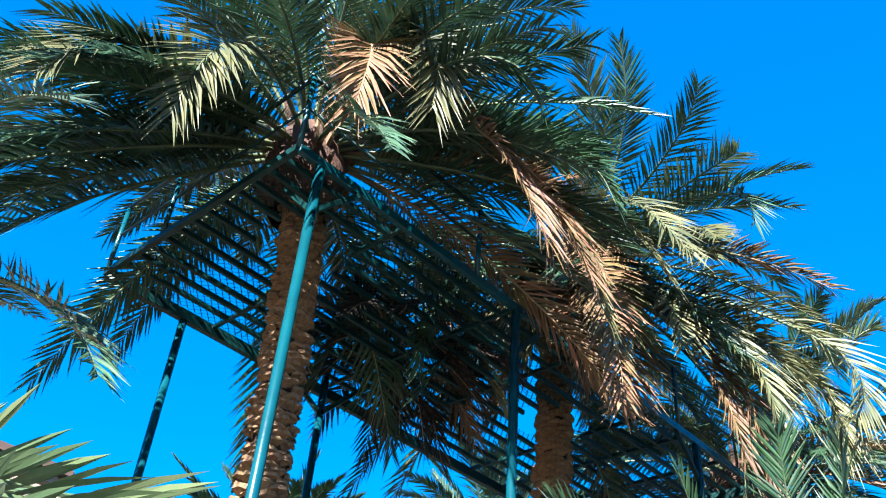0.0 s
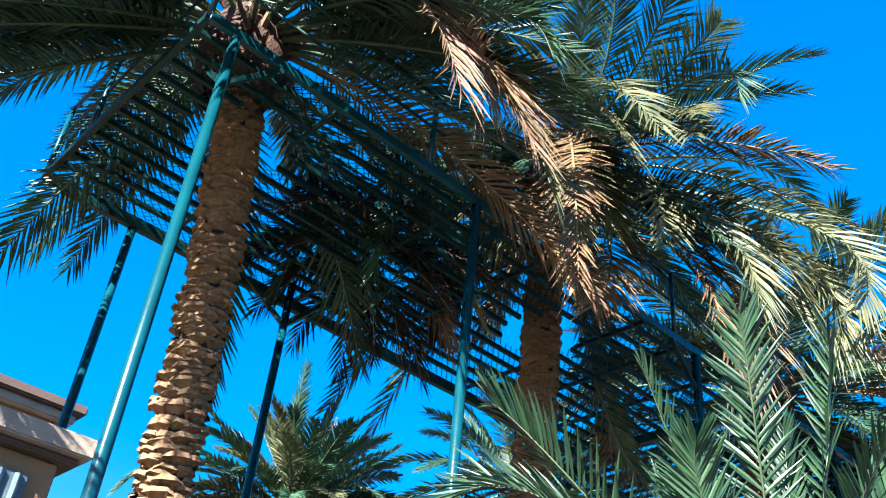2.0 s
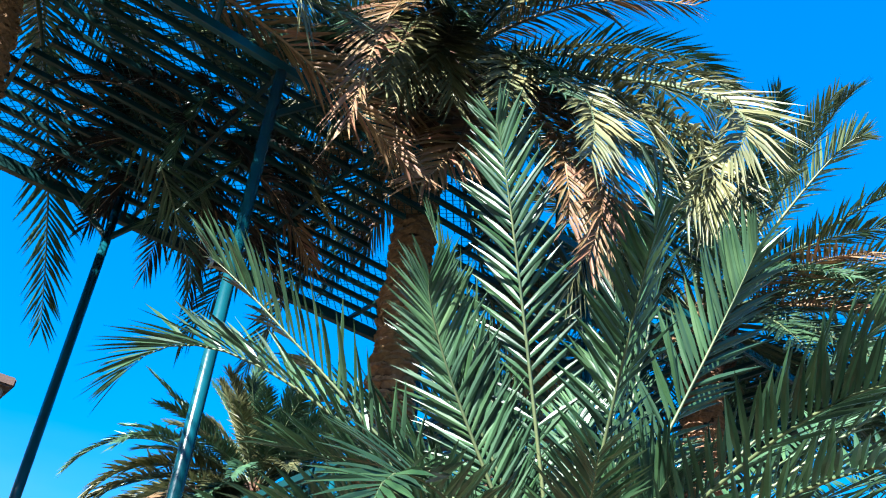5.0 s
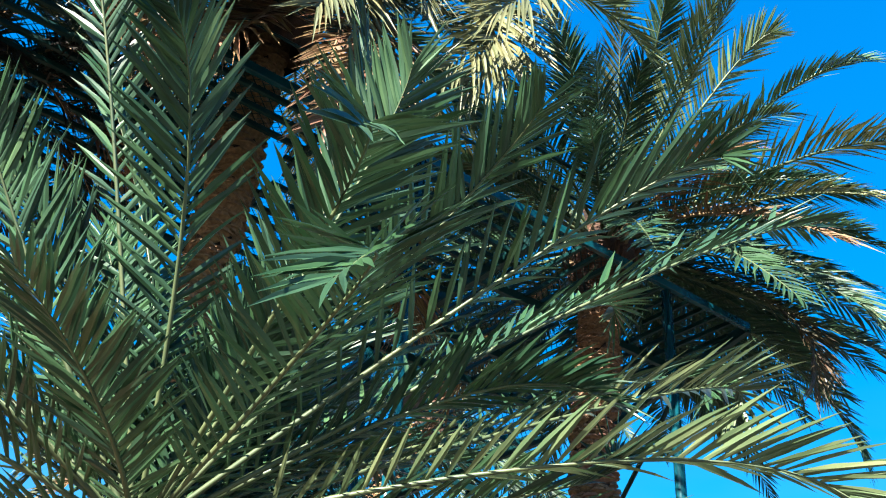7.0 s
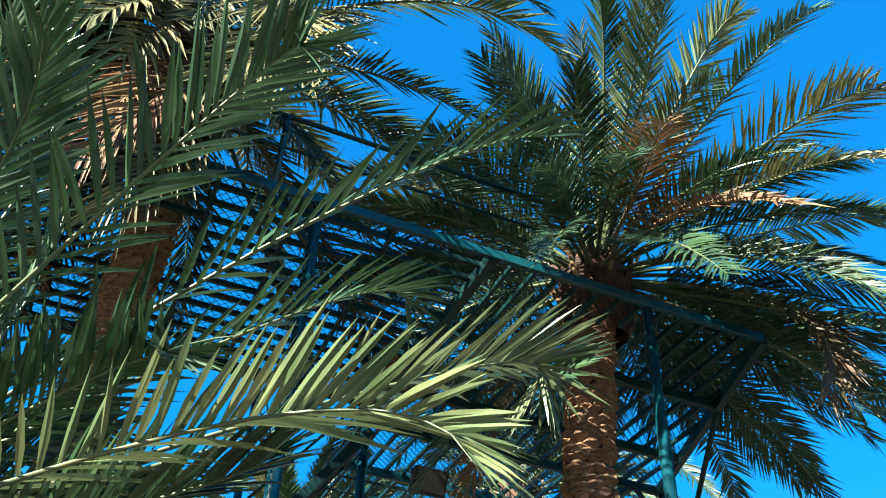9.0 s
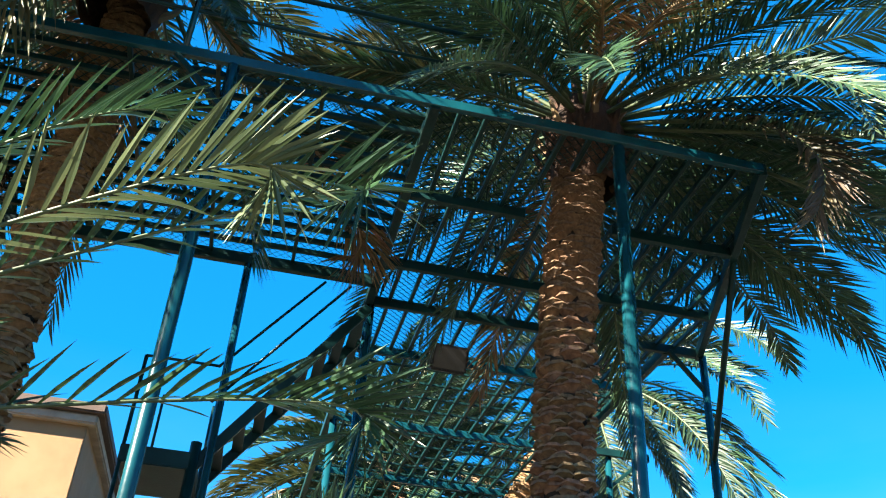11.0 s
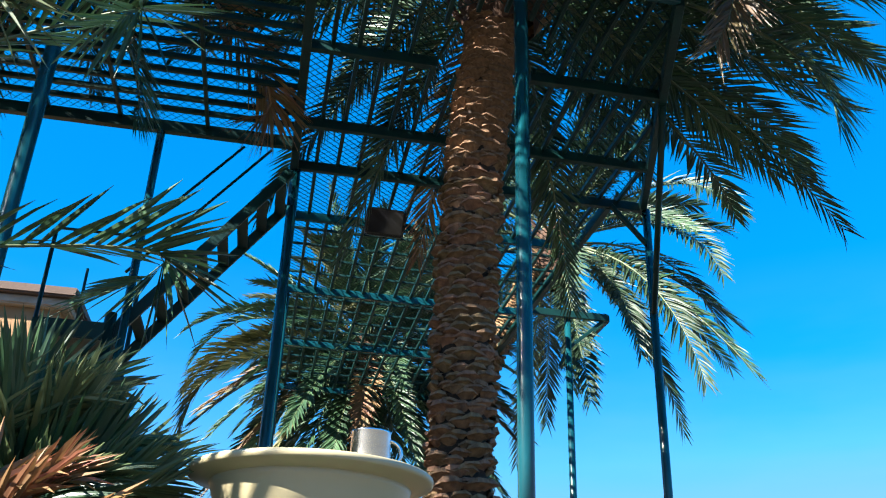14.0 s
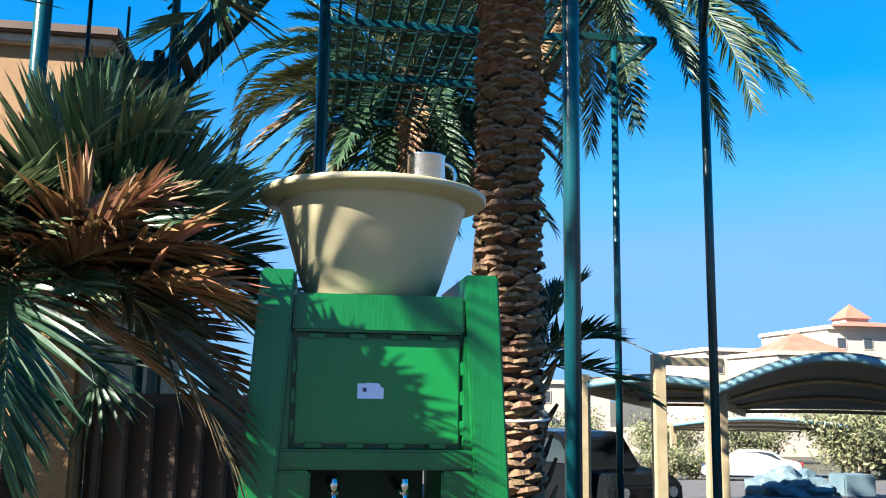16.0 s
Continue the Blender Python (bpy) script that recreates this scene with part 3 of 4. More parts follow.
part("landing", box_bm((-2.02, 7.84, 4.24), (-1.36, 8.75, 4.40), 0.01), STEEL_SHADED, stair, "closed steel landing box")
for x, y, z0, z1, r in ((-2.0, 7.86, 0, 5.25, 0.018), (-1.86, 8.72, 4.4, 5.25, 0.014), (-1.40, 7.88, 0, 4.5, 0.05), (-1.36, 8.72, 0, 5.2, 0.022), (-2.0, 8.72, 0, 4.4, 0.03)):
    part("stair_post", tube_bm((x, y, z0), (x, y, z1), r, 10), STEEL_SHADED, stair, smooth=True)
part("handrail", tube_bm((-2.0, 7.86, 5.25), (-1.35, 7.86, 5.25), 0.014, 8), STEEL_SHADED, stair, smooth=True)


# ---- floodlights under the walkway ----
def floodlight(at, turn, size=(0.42, 0.13, 0.30)):
    lamp = tagged(empty("floodlight", at), "dark boxy floodlight hung under the steel mesh", "floodlight", "floodlights")
    m = Matrix.Translation(at) @ Matrix.Rotation(turn, 4, "Z") @ Matrix.Rotation(radians(22), 4, "X")
    w, d, h = size
    body = box_bm((-w / 2, -d / 2, -h / 2), (w / 2, d / 2, h / 2), 0.02)
    bmesh.ops.transform(body, matrix=m, verts=body.verts)
    part("housing", body, LAMP_BLACK, lamp)
    pane = box_bm((-w / 2 + 0.03, -d / 2 - 0.006, -h / 2 + 0.03), (w / 2 - 0.03, -d / 2 + 0.002, h / 2 - 0.03), 0.002)
    bmesh.ops.transform(pane, matrix=m, verts=pane.verts)
    part("glass", pane, GLASS_DARK, lamp)
    top = Vector(at) + Vector((0, 0.02, 0.28))
    for sx in (-w / 2 - 0.012, w / 2 + 0.012):
        a = m @ Vector((sx, 0, 0))
        part("bracket", bar_bm(a, (a.x, top.y, H), 0.012, 0.03), LAMP_BLACK, lamp)


floodlight((1.03, 8.85, 6.2), 0.05)

# ---- house behind the palms ----
house = tagged(empty("house", (-8, 20, 0)), "tan stucco house with brown moulded cornices", "house")
BX, BY, BT = -3.85, 16.3, 7.9
part("wall", box_bm((-24, BY, 0), (BX, BY + 12, BT - 0.12), 0.02), STUCCO, house)
part("cornice", box_bm((-24.3, BY - 0.28, BT - 0.12), (BX + 0.28, BY + 12.2, BT + 0.06), 0.03), CORNICE, house, "brown moulded top cornice")
part("cornice", box_bm((-24.2, BY - 0.16, BT - 0.30), (BX + 0.16, BY + 12.1, BT - 0.124), 0.03), CORNICE_PALE, house, "pale moulded cornice")
part("string_course", box_bm((-24.05, BY - 0.05, 5.55), (BX + 0.05, BY + 12.05, 5.62), 0.01), CORNICE, house)

# small booth in front of the first palm, with a broad pale parapet and a ribbed front
PX, PY, PT = -6.97, 6.0, 3.66
booth = tagged(empty("booth", (PX - 1.5, PY + 0.4, 0)), "small stucco booth with broad pale parapet", "booth")
part("wall", box_bm((PX - 3.6, PY + 0.16, 0), (PX - 0.14, PY + 0.66, PT - 0.175), 0.01), STUCCO, booth)
part("parapet", box_bm((PX - 3.7, PY, PT - 0.13), (PX, PY + 0.76, PT), 0.012), CORNICE_PALE, booth, "pale weathered parapet slab")
part("cornice", box_bm((PX - 3.68, PY + 0.07, PT - 0.172), (PX - 0.05, PY + 0.72, PT - 0.133), 0.012), CORNICE, booth)
panel = part("ribbed_panel", box_bm((PX - 3.4, PY + 0.12, 0.1), (PX - 0.30, PY + 0.157, PT - 0.30), 0.004), TARP, booth, "ribbed blue-grey sheet front")
for k in range(30):
    x = PX - 3.38 + k * 0.104
    part("rib", tube_bm((x, PY + 0.115, 0.1), (x, PY + 0.115, PT - 0.31), 0.022, 8), TARP, panel)

# low annexe by the water cooler, with a ribbed metal door
annexe = tagged(empty("garden_wall", (-2.6, 4.6, 0)), "tan stucco garden wall with ribbed grey shutter", "wall")
part("wall", box_bm((-6.5, 4.2, 0), (-0.98, 4.42, 1.95), 0.02), STUCCO, annexe)
part("coping", box_bm((-6.55, 4.14, 1.953), (-0.94, 4.47, 2.03), 0.015), CORNICE_PALE, annexe)
shutter = part("shutter", box_bm((-0.97, 4.36, 0), (-0.15, 4.42, 1.55), 0.008), CORNICE, annexe, "ribbed grey-brown metal shutter")
for k in range(7):
    x = -0.93 + 0.11 * k
    part("rib", box_bm((x, 4.30, 0.02), (x + 0.04, 4.357, 1.5), 0.01), CORNICE, shutter)

# ---- water cooler with basin and mug ----
CX, CY = 0.22, 2.80
cooler = tagged(empty("water_cooler", (CX, CY, 0)), "green painted wooden water cooler cabinet with two taps", "water cooler")


def taper(z):
    return 0.365 + (1.93 - z) * 0.052


def upright(sign):
    bm = bmesh.new()
    rings = []
    for z in (0.05, 0.7, 1.3, 1.93):
        o, i = CX + sign * taper(z), CX + sign * (taper(z) - 0.105)
        y0 = CY - 0.02 - (1.93 - z) * 0.03
        rings.append([bm.verts.new(p) for p in ((o, y0, z), (i, y0, z), (i, CY + 0.5, z), (o, CY + 0.5, z))])
    for a, b in zip(rings, rings[1:]):
        for k in range(4):
            bm.faces.new((a[k], a[(k + 1) % 4], b[(k + 1) % 4], b[k]))
    bm.faces.new(rings[0][::-1])
    bm.faces.new(rings[-1])
    bmesh.ops.recalc_face_normals(bm, faces=bm.faces[:])
    bmesh.ops.bevel(bm, geom=bm.edges[:], offset=0.007, segments=2, affect="EDGES")
    return part("upright", bm, CAB, cooler, "wood-grained green upright")


upright(-1)
upright(1)
W = 0.26
part("top_rail", box_bm((CX - W - 0.004, CY + 0.0, 1.745), (CX + W + 0.004, CY + 0.06, 1.862), 0.008), CAB, cooler)
part("top_board", box_bm((CX - W - 0.002, CY + 0.061, 1.80), (CX + W + 0.002, CY + 0.5, 1.858), 0.006), CAB, cooler)
part("back_board", box_bm((CX - W - 0.05, CY + 0.061, 1.36), (CX + W + 0.05, CY + 0.071, 1.79), 0.004), CAB, cooler)
for z0, z1 in ((1.385, 1.745), (1.333, 1.383)):
    for sx in (-1, 1):
        xa = CX + sx * (W + 0.004)
        part("stile", box_bm((min(xa, xa + sx * 0.03), CY + 0.005, z0), (max(xa, xa + sx * 0.03), CY + 0.06, z1 - 0.002), 0.004), CAB, cooler)
part("mid_rail", box_bm((CX - W - 0.05, CY - 0.01, 1.335), (CX + W + 0.05, CY + 0.05, 1.395), 0.008), CAB, cooler)
panel = part("panel", box_bm((CX - W + 0.012, CY + 0.03, 1.41), (CX + W - 0.006, CY + 0.045, 1.728), 0.004), CAB_PANEL, cooler, "smooth green sheet panel set loosely in its opening")
for k in range(4):
    for z in (1.733, 1.404):
        x = CX - 0.19 + 0.125 * k
        part("clip", box_bm((x - 0.025, CY + 0.018, z - 0.007), (x + 0.025, CY + 0.034, z + 0.007), 0.003), CAB_PANEL, panel)
for z in (1.46, 1.55, 1.64):
    for x in (CX - W + 0.004, CX + W + 0.001):
        part("clip", box_bm((x - 0.006, CY + 0.018, z - 0.022), (x + 0.006, CY + 0.034, z + 0.022), 0.003), CAB_PANEL, panel)
tear = bmesh.new()
outline = ((-0.062, 1.545), (0.018, 1.545), (0.0185, 1.578), (0.009, 1.581), (0.004, 1.592), (-0.034, 1.593), (-0.04, 1.5905), (-0.062, 1.591))
front = [tear.verts.new((CX + x, CY + 0.0265, z)) for x, z in outline]
rear = [tear.verts.new((CX + x, CY + 0.0298, z)) for x, z in outline]
tear.faces.new(front)
tear.faces.new(rear[::-1])
for k in range(len(outline)):
    tear.faces.new((front[k], rear[k], rear[(k + 1) % len(outline)], front[(k + 1) % len(outline)]))
bmesh.ops.recalc_face_normals(tear, faces=tear.faces[:])
label = part("sticker", tear, PAPER, panel, "pale blue paper sticker with a torn corner")
part("mark", box_bm((CX - 0.046, CY + 0.0252, 1.566), (CX - 0.034, CY + 0.0264, 1.578), 0), INK, label)
# niche for the taps
for sx in (-1, 1):
    xa = CX + sx * 0.195
    part("niche_side", box_bm((min(xa, xa + sx * 0.11), CY - 0.02, 0.75), (max(xa, xa + sx * 0.11), CY + 0.42, 1.333), 0.006), CAB, cooler)
part("niche_back", box_bm((CX - 0.19, CY + 0.40, 0.75), (CX + 0.19, CY + 0.419, 1.33), 0.003), CAB_NICHE_SHADE, cooler)
part("niche_top", box_bm((CX - 0.30, CY + 0.052, 1.337), (CX + 0.30, CY + 0.45, 1.357), 0.003), CAB_NICHE_SHADE, cooler)
part("lower_panel", box_bm((CX - 0.31, CY - 0.025, 0.08), (CX + 0.31, CY + 0.04, 0.745), 0.008), CAB, cooler)
for sx in (-1, 1):
    x = CX - 0.02 + sx * 0.105
    tap = part("tap", tube_bm((x, CY + 0.405, 1.27), (x, CY - 0.01, 1.27), 0.014, 12), CHROME, cooler, "chrome push tap", smooth=True)
    part("spout", tube_bm((x, CY - 0.005, 1.275), (x, CY - 0.012, 1.215), 0.011, 12), CHROME, tap, smooth=True)
    part("lever", tube_bm((x, CY - 0.006, 1.275), (x, CY - 0.012, 1.312), 0.017, 12, 0.012), CHROME, tap, smooth=True)

basin = tagged(empty("basin", (CX, CY + 0.28, 1.86)), "large cream plastic basin with broad flat rim", "basin")
bc = (CX - 0.015, CY + 0.28, 1.861)
part("bowl", lathe_bm(((0.001, 0.012), (0.205, 0.0), (0.216, 0.012), (0.236, 0.06), (0.312, 0.285), (0.325, 0.318), (0.29, 0.30), (0.21, 0.06), (0.001, 0.03)), bc, 64, 1.08), CREAM, basin, smooth=True)
part("rim", lathe_bm(((0.312, 0.300), (0.380, 0.315), (0.388, 0.320), (0.388, 0.333), (0.384, 0.337), (0.30, 0.338), (0.001, 0.34)), bc, 64, 1.08), CREAM, basin, smooth=True)
mug_at = (CX + 0.150, CY + 0.14, bc[2] + 0.368)
mug = tagged(empty("mug", mug_at), "brushed stainless steel mug standing on the basin", "mug")
part("cup", lathe_bm(((0.001, 0.001), (0.062, 0.001), (0.064, 0.006), (0.062, 0.112), (0.064, 0.116), (0.060, 0.116), (0.058, 0.10), (0.058, 0.01), (0.001, 0.008)), mug_at, 40), METAL, mug, smooth=True)
pts = [Vector(mug_at) + Vector((0.058 + 0.042 * math.sin(a), 0.012, 0.058 - 0.04 * math.cos(a))) for a in np.linspace(0.0, math.pi, 12)]
v, f = loft(pts, [0.006] * 12, 8)
part_ob = raw("handle", v, f, METAL, mug, smooth=True)


# ---- car park in the distance ----
def car_shade(foot, across, along, eave, rise, cover, label, posts=2):
    """A barrel of fabric over bowed ribs: foot is its first corner on the ground, across its span, along its length."""
    foot, across, along = Vector(foot), Vector(across), Vector(along)
    root = tagged(empty("parking_canopy", foot), label, "canopy", "parking canopies")
    spot = lambda u, w, drop=0.0: foot + across * u + along * w + Vector((0, 0, eave + rise * math.sin(math.pi * u) * (1 - 0.95 * w) - 0.35 * w - drop))
    nu, nw = 22, 12
    verts = [spot(i / nu, j / nw, 0.05 * abs(math.sin(j / nw * math.pi * 3))) for i in range(nu + 1) for j in range(nw + 1)]
    faces = [(i * (nw + 1) + j, i * (nw + 1) + j + 1, (i + 1) * (nw + 1) + j + 1, (i + 1) * (nw + 1) + j) for i in range(nu) for j in range(nw)]
    ob = raw("cover", verts, faces, cover, root, smooth=True)
    sol = ob.modifiers.new("thick", "SOLIDIFY")
    sol.thickness = 0.04
    for j in range(4):
        line = [spot(k / 18, j / 3, 0.06) for k in range(19)]
        v, f = loft(line, [0.045 if j else 0.07] * 19, 6)
        raw("rib", v, f, STEEL_PALE if j == 0 else POST_TAN, root, smooth=True)
    for u in (0, 1):
        part("edge_beam", bar_bm(spot(u, 0, 0.1), spot(u, 1, 0.1), 0.1, 0.18), POST_TAN, root)
        for j in range(posts):
            p = spot(u, j / max(posts - 1, 1), 0)
            g = ground_z(p.y)
            part("post", box_bm((p.x - 0.075, p.y - 0.075, g - 0.1), (p.x + 0.075, p.y + 0.075, p.z + 0.06), 0.01), POST_TAN, root)


def on_land(x, y):
    return (x, y, ground_z(y))


STEEL_PALE = mat("pale_blue_steel", (0.13, 0.25, 0.29), 0.45, second=(0.10, 0.20, 0.24), scale=3)
car_shade((6.62, 14.6, -0.6), (3.7, -1.4, 0), (4.2, 7.3, 0), 2.33, 0.62, CANVAS, "grey arched fabric canopy on tan posts", 1)
car_shade((5.05, 16.6, -0.6), (2.3, -0.9, 0), (4.5, 8.0, 0), 2.46, 0.14, CANVAS, "grey fabric canopy behind the first one", 1)
car_shade((17.2, 42.3, -2.3), (8.6, -1.6, 0), (2.2, 5.0, 0), 2.75, 0.4, CANVAS_LIGHT, "white arched fabric canopy on thin posts", 3)


frame_root = tagged(empty("post_frame", (5.67, 14.44, -0.6)), "tan square steel posts with flat top beams", "frame")
for px, py, pz in ((5.67, 14.44, 2.31), (5.11, 16.75, 2.02)):
    part("post", box_bm((px - 0.1, py - 0.1, ground_z(py) - 0.1), (px + 0.1, py + 0.1, pz), 0.012), POST_TAN, frame_root)
part("beam", bar_bm((5.775, 14.44, 2.2), (6.85, 14.55, 2.2), 0.1, 0.14), POST_TAN, frame_root)
part("beam", bar_bm((5.215, 16.75, 1.92), (7.2, 16.9, 1.92), 0.1, 0.12), POST_TAN, frame_root)


def car(at, turn, paint, label, suv):
    root = tagged(empty("car", at), label, "car")
    M = Matrix.Translation(at) @ Matrix.Rotation(turn, 4, "Z") @ Matrix.Diagonal((0.92, 0.92, 0.9 if suv else 0.95, 1))
    if suv:
        side = ((-2.35, 0.35), (-2.4, 0.95), (-2.3, 1.15), (-2.2, 1.75), (-1.9, 1.86), (0.3, 1.86), (0.62, 1.74), (1.15, 1.16), (2.15, 1.05), (2.35, 0.85), (2.38, 0.4))
        glass = ((-2.0, 1.2), (-1.95, 1.68), (0.25, 1.72), (0.5, 1.66), (0.95, 1.2))
        wide = 0.95
    else:
        side = ((-2.25, 0.3), (-2.3, 0.85), (-2.1, 0.98), (-1.6, 1.02), (-1.0, 1.38), (-0.5, 1.44), (0.3, 1.42), (1.15, 0.98), (2.05, 0.82), (2.25, 0.6), (2.25, 0.28))
        glass = ((-1.35, 1.04), (-0.92, 1.32), (-0.45, 1.38), (0.25, 1.36), (0.85, 1.02))
        wide = 0.88
    bm = bmesh.new()
    rings = []
    for y, s in ((-1, 0.97), (-0.86, 1.0), (0.86, 1.0), (1, 0.97)):
        rings.append([bm.verts.new(M @ Vector((x * s, y * wide * (1 if z < 1.0 else 0.88), z))) for x, z in side])
    n = len(side)
    for a, b in zip(rings, rings[1:]):
        for k in range(n):
            bm.faces.new((a[k], b[k], b[(k + 1) % n], a[(k + 1) % n]))
    bm.faces.new(rings[0])
    bm.faces.new(rings[-1][::-1])
    bmesh.ops.recalc_face_normals(bm, faces=bm.faces[:])
    bmesh.ops.bevel(bm, geom=bm.edges[:], offset=0.035, segments=2, affect="EDGES")
    part("body", bm, paint, root, smooth=False)
    for y in (-1, 1):
        bm = bmesh.new()
        f1 = [bm.verts.new(M @ Vector((x, y * wide * 0.905, z))) for x, z in glass]
        f2 = [bm.verts.new(M @ Vector((x, y * wide * 0.86, z))) for x, z in glass]
        bm.faces.new(f1)
        bm.faces.new(f2[::-1])
        for k in range(len(glass)):
            bm.faces.new((f1[k], f1[(k + 1) % len(glass)], f2[(k + 1) % len(glass)], f2[k]))
        bmesh.ops.recalc_face_normals(bm, faces=bm.faces[:])
        part("side_window", bm, CAR_GLASS, root)
        for x in (-1.4, 1.42):
            r = 0.38 if suv else 0.32
            a, b = M @ Vector((x, y * (wide - 0.2), r)), M @ Vector((x, y * (wide + 0.012), r))
            wheel = part("wheel", tube_bm(a, b, r, 24), RUBBER, root)
            c = M @ Vector((x, y * (wide + 0.022), r))
            part("rim", tube_bm(b - (b - a) * 0.05, c, r * 0.62, 16), METAL, wheel)
        part("headlight", tube_bm(M @ Vector((side[-2][0] - 0.12, y * 0.62, 0.72)), M @ Vector((side[-2][0] + 0.035, y * 0.62, 0.72)), 0.1, 12), METAL, root)
        part("tail_light", tube_bm(M @ Vector((side[1][0] + 0.1, y * 0.72, 0.86)), M @ Vector((side[1][0] - 0.03, y * 0.72, 0.86)), 0.09, 12), RED_LIGHT, root)
    return root


car((5.5, 18.5, ground_z(18.5)), radians(-70), CAR_BLACK, "black sport utility vehicle parked under the shade", True)
car((19.4, 39.0, ground_z(39)), radians(165), CAR_WHITE, "white saloon car parked in the open", False)

# heap of rubble and tarpaulin by the road
rng = np.random.default_rng(21)
heap = bmesh.new()
bmesh.ops.create_icosphere(heap, subdivisions=4, radius=1.0)
for x in heap.verts:
    k = noise.noise(x.co * 2.3) * 0.35 + noise.noise(x.co * 6.0) * 0.16
    x.co = Vector((x.co.x * 1.3, x.co.y * 0.9, max(x.co.z, -0.1) * 0.75)) * (1 + k)
bmesh.ops.transform(heap, matrix=Matrix.Translation((14.2, 26.0, ground_z(26))), verts=heap.verts)
tagged(part("tarpaulin", heap, TARP), "crumpled blue-grey tarpaulin over a heap", "heap")
tagged(part("water_tank", box_bm((15.6, 25.4, ground_z(25.8)), (16.6, 26.3, ground_z(25.8) + 0.65), 0.05), TARP), "small blue plastic box by the road", "box")


def villa(at, size, floors, roof, label):
    x, y = at
    w, d, h = size
    root = tagged(empty("villa", (x, y, 0)), label, "house", "distant houses")
    part("wall", box_bm((x - w / 2, y, -3.5), (x + w / 2, y + d, h), 0.02), HOUSE_WHITE, root)
    part("parapet", box_bm((x - w / 2 - 0.3, y - 0.3, h + 0.01), (x + w / 2 + 0.3, y + d + 0.3, h + 0.5), 0.04), HOUSE_WHITE, root)
    for fl in range(floors):
        for k in range(max(2, int(w / 3.4))):
            wx = x - w / 2 + 1.7 + k * 3.4
            if wx > x + w / 2 - 0.9:
                continue
            z = 1.1 + fl * h / floors
            win = part("window", box_bm((wx - 0.65, y - 0.06, z), (wx + 0.65, y - 0.003, z + 1.45), 0.01), HOUSE_WHITE, root)
            part("pane", box_bm((wx - 0.52, y - 0.085, z + 0.13), (wx + 0.52, y - 0.063, z + 1.32), 0.005), WINDOW_DARK, win)
    for rx, rw, rz, rh in roof:
        bm = bmesh.new()
        bmesh.ops.create_cone(bm, segments=4, radius1=rw * 0.72, radius2=0.02, depth=rh, cap_ends=True, matrix=Matrix.Translation((x + rx, y + d * 0.35, rz + rh / 2)) @ Matrix.Rotation(radians(45), 4, "Z"))
        part("roof", bm, ROOF_RED, root, "red tiled pyramid roof")
        part("turret", box_bm((x + rx - rw * 0.42, y + d * 0.35 - rw * 0.42, h), (x + rx + rw * 0.42, y + d * 0.35 + rw * 0.42, rz - 0.01), 0.02), HOUSE_WHITE, root)
    return root


villa((55.5, 92), (12, 12, 6.6), 2, ((-1.5, 8.5, 7.0, 2.4),), "pale distant villa with red pyramid roof")
villa((70.2, 100), (20, 16, 10.2), 3, ((-3.5, 3.6, 12.0, 1.9), (-3.0, 13.0, 10.6, 1.3), (6.0, 14.0, 9.9, 2.2)), "pale distant villa with stepped red roofs")
villa((51.6, 106), (8, 14, 7.6), 2, (), "white flat-roofed distant block")
villa((25.5, 100), (16, 14, 3.2), 1, (), "white low distant block")
villa((12.0, 96), (20, 14, 2.6), 1, (), "cream low distant block")
tagged(part("boundary_wall", box_bm((-2, 72, -3.2), (90, 72.3, -0.6), 0.02), HOUSE_WHITE), "long cream boundary wall beyond the car park", "wall")

LAMP_GREY = mat("grey_lamp_post", (0.07, 0.075, 0.08), 0.5)
lamp = tagged(empty("street_lamp", (15.3, 39.0, -2.0)), "tall grey street lamp with one slanted arm", "street lamp")
part("pole", tube_bm((15.3, 39.0, -2.0), (15.3, 39.0, 3.6), 0.055, 10, 0.04), LAMP_GREY, lamp, smooth=True)
part("arm", tube_bm((15.3, 39.0, 3.55), (14.1, 39.4, 4.15), 0.03, 8), LAMP_GREY, lamp, smooth=True)
part("head", bar_bm((14.35, 39.32, 4.03), (13.7, 39.54, 4.30), 0.2, 0.07), LAMP_GREY, lamp)


def shrub(at, size, seed, n, label, spread=1.0):
    """Twiggy bush or small tree: limbs and very many small leaves."""
    root = tagged(empty("tree", at), label, "tree", "scrub trees")
    rng = np.random.default_rng(seed)
    at = np.array(at, float)
    tips = []
    for k in range(9):
        a = k * 2.4 + rng.normal(0, 0.3)
        p1 = at + (math.cos(a) * size * 0.25 * spread, math.sin(a) * size * 0.25, size * 0.4)
        p2 = p1 + (math.cos(a) * size * 0.3 * spread, math.sin(a) * size * 0.3, size * rng.uniform(0.25, 0.5))
        v, f = loft([at + (rng.normal(0, 0.1), rng.normal(0, 0.1), 0), p1, p2], [0.07, 0.045, 0.015], 5)
        raw("limb", v, f, TWIG, root)
        tips += [p1, p2, (p1 + p2) / 2]
    tips = np.array(tips)
    c = tips[rng.integers(len(tips), size=n)] + rng.normal(0, size * 0.16, (n, 3))
    c[:, 2] = at[2] + np.abs(c[:, 2] - at[2])
    a, b = unit(rng.normal(0, 1, (n, 3))), unit(rng.normal(0, 1, (n, 3)))
    s = rng.uniform(0.08, 0.17, (n, 1)) * (size / 3) ** 0.5
    verts = np.stack([c - a * s, c + b * s * 0.45, c + a * s, c - b * s * 0.45], 1).reshape(-1, 3)
    raw("crown", verts, [(4 * i, 4 * i + 1, 4 * i + 2, 4 * i + 3) for i in range(n)], SCRUB, root)


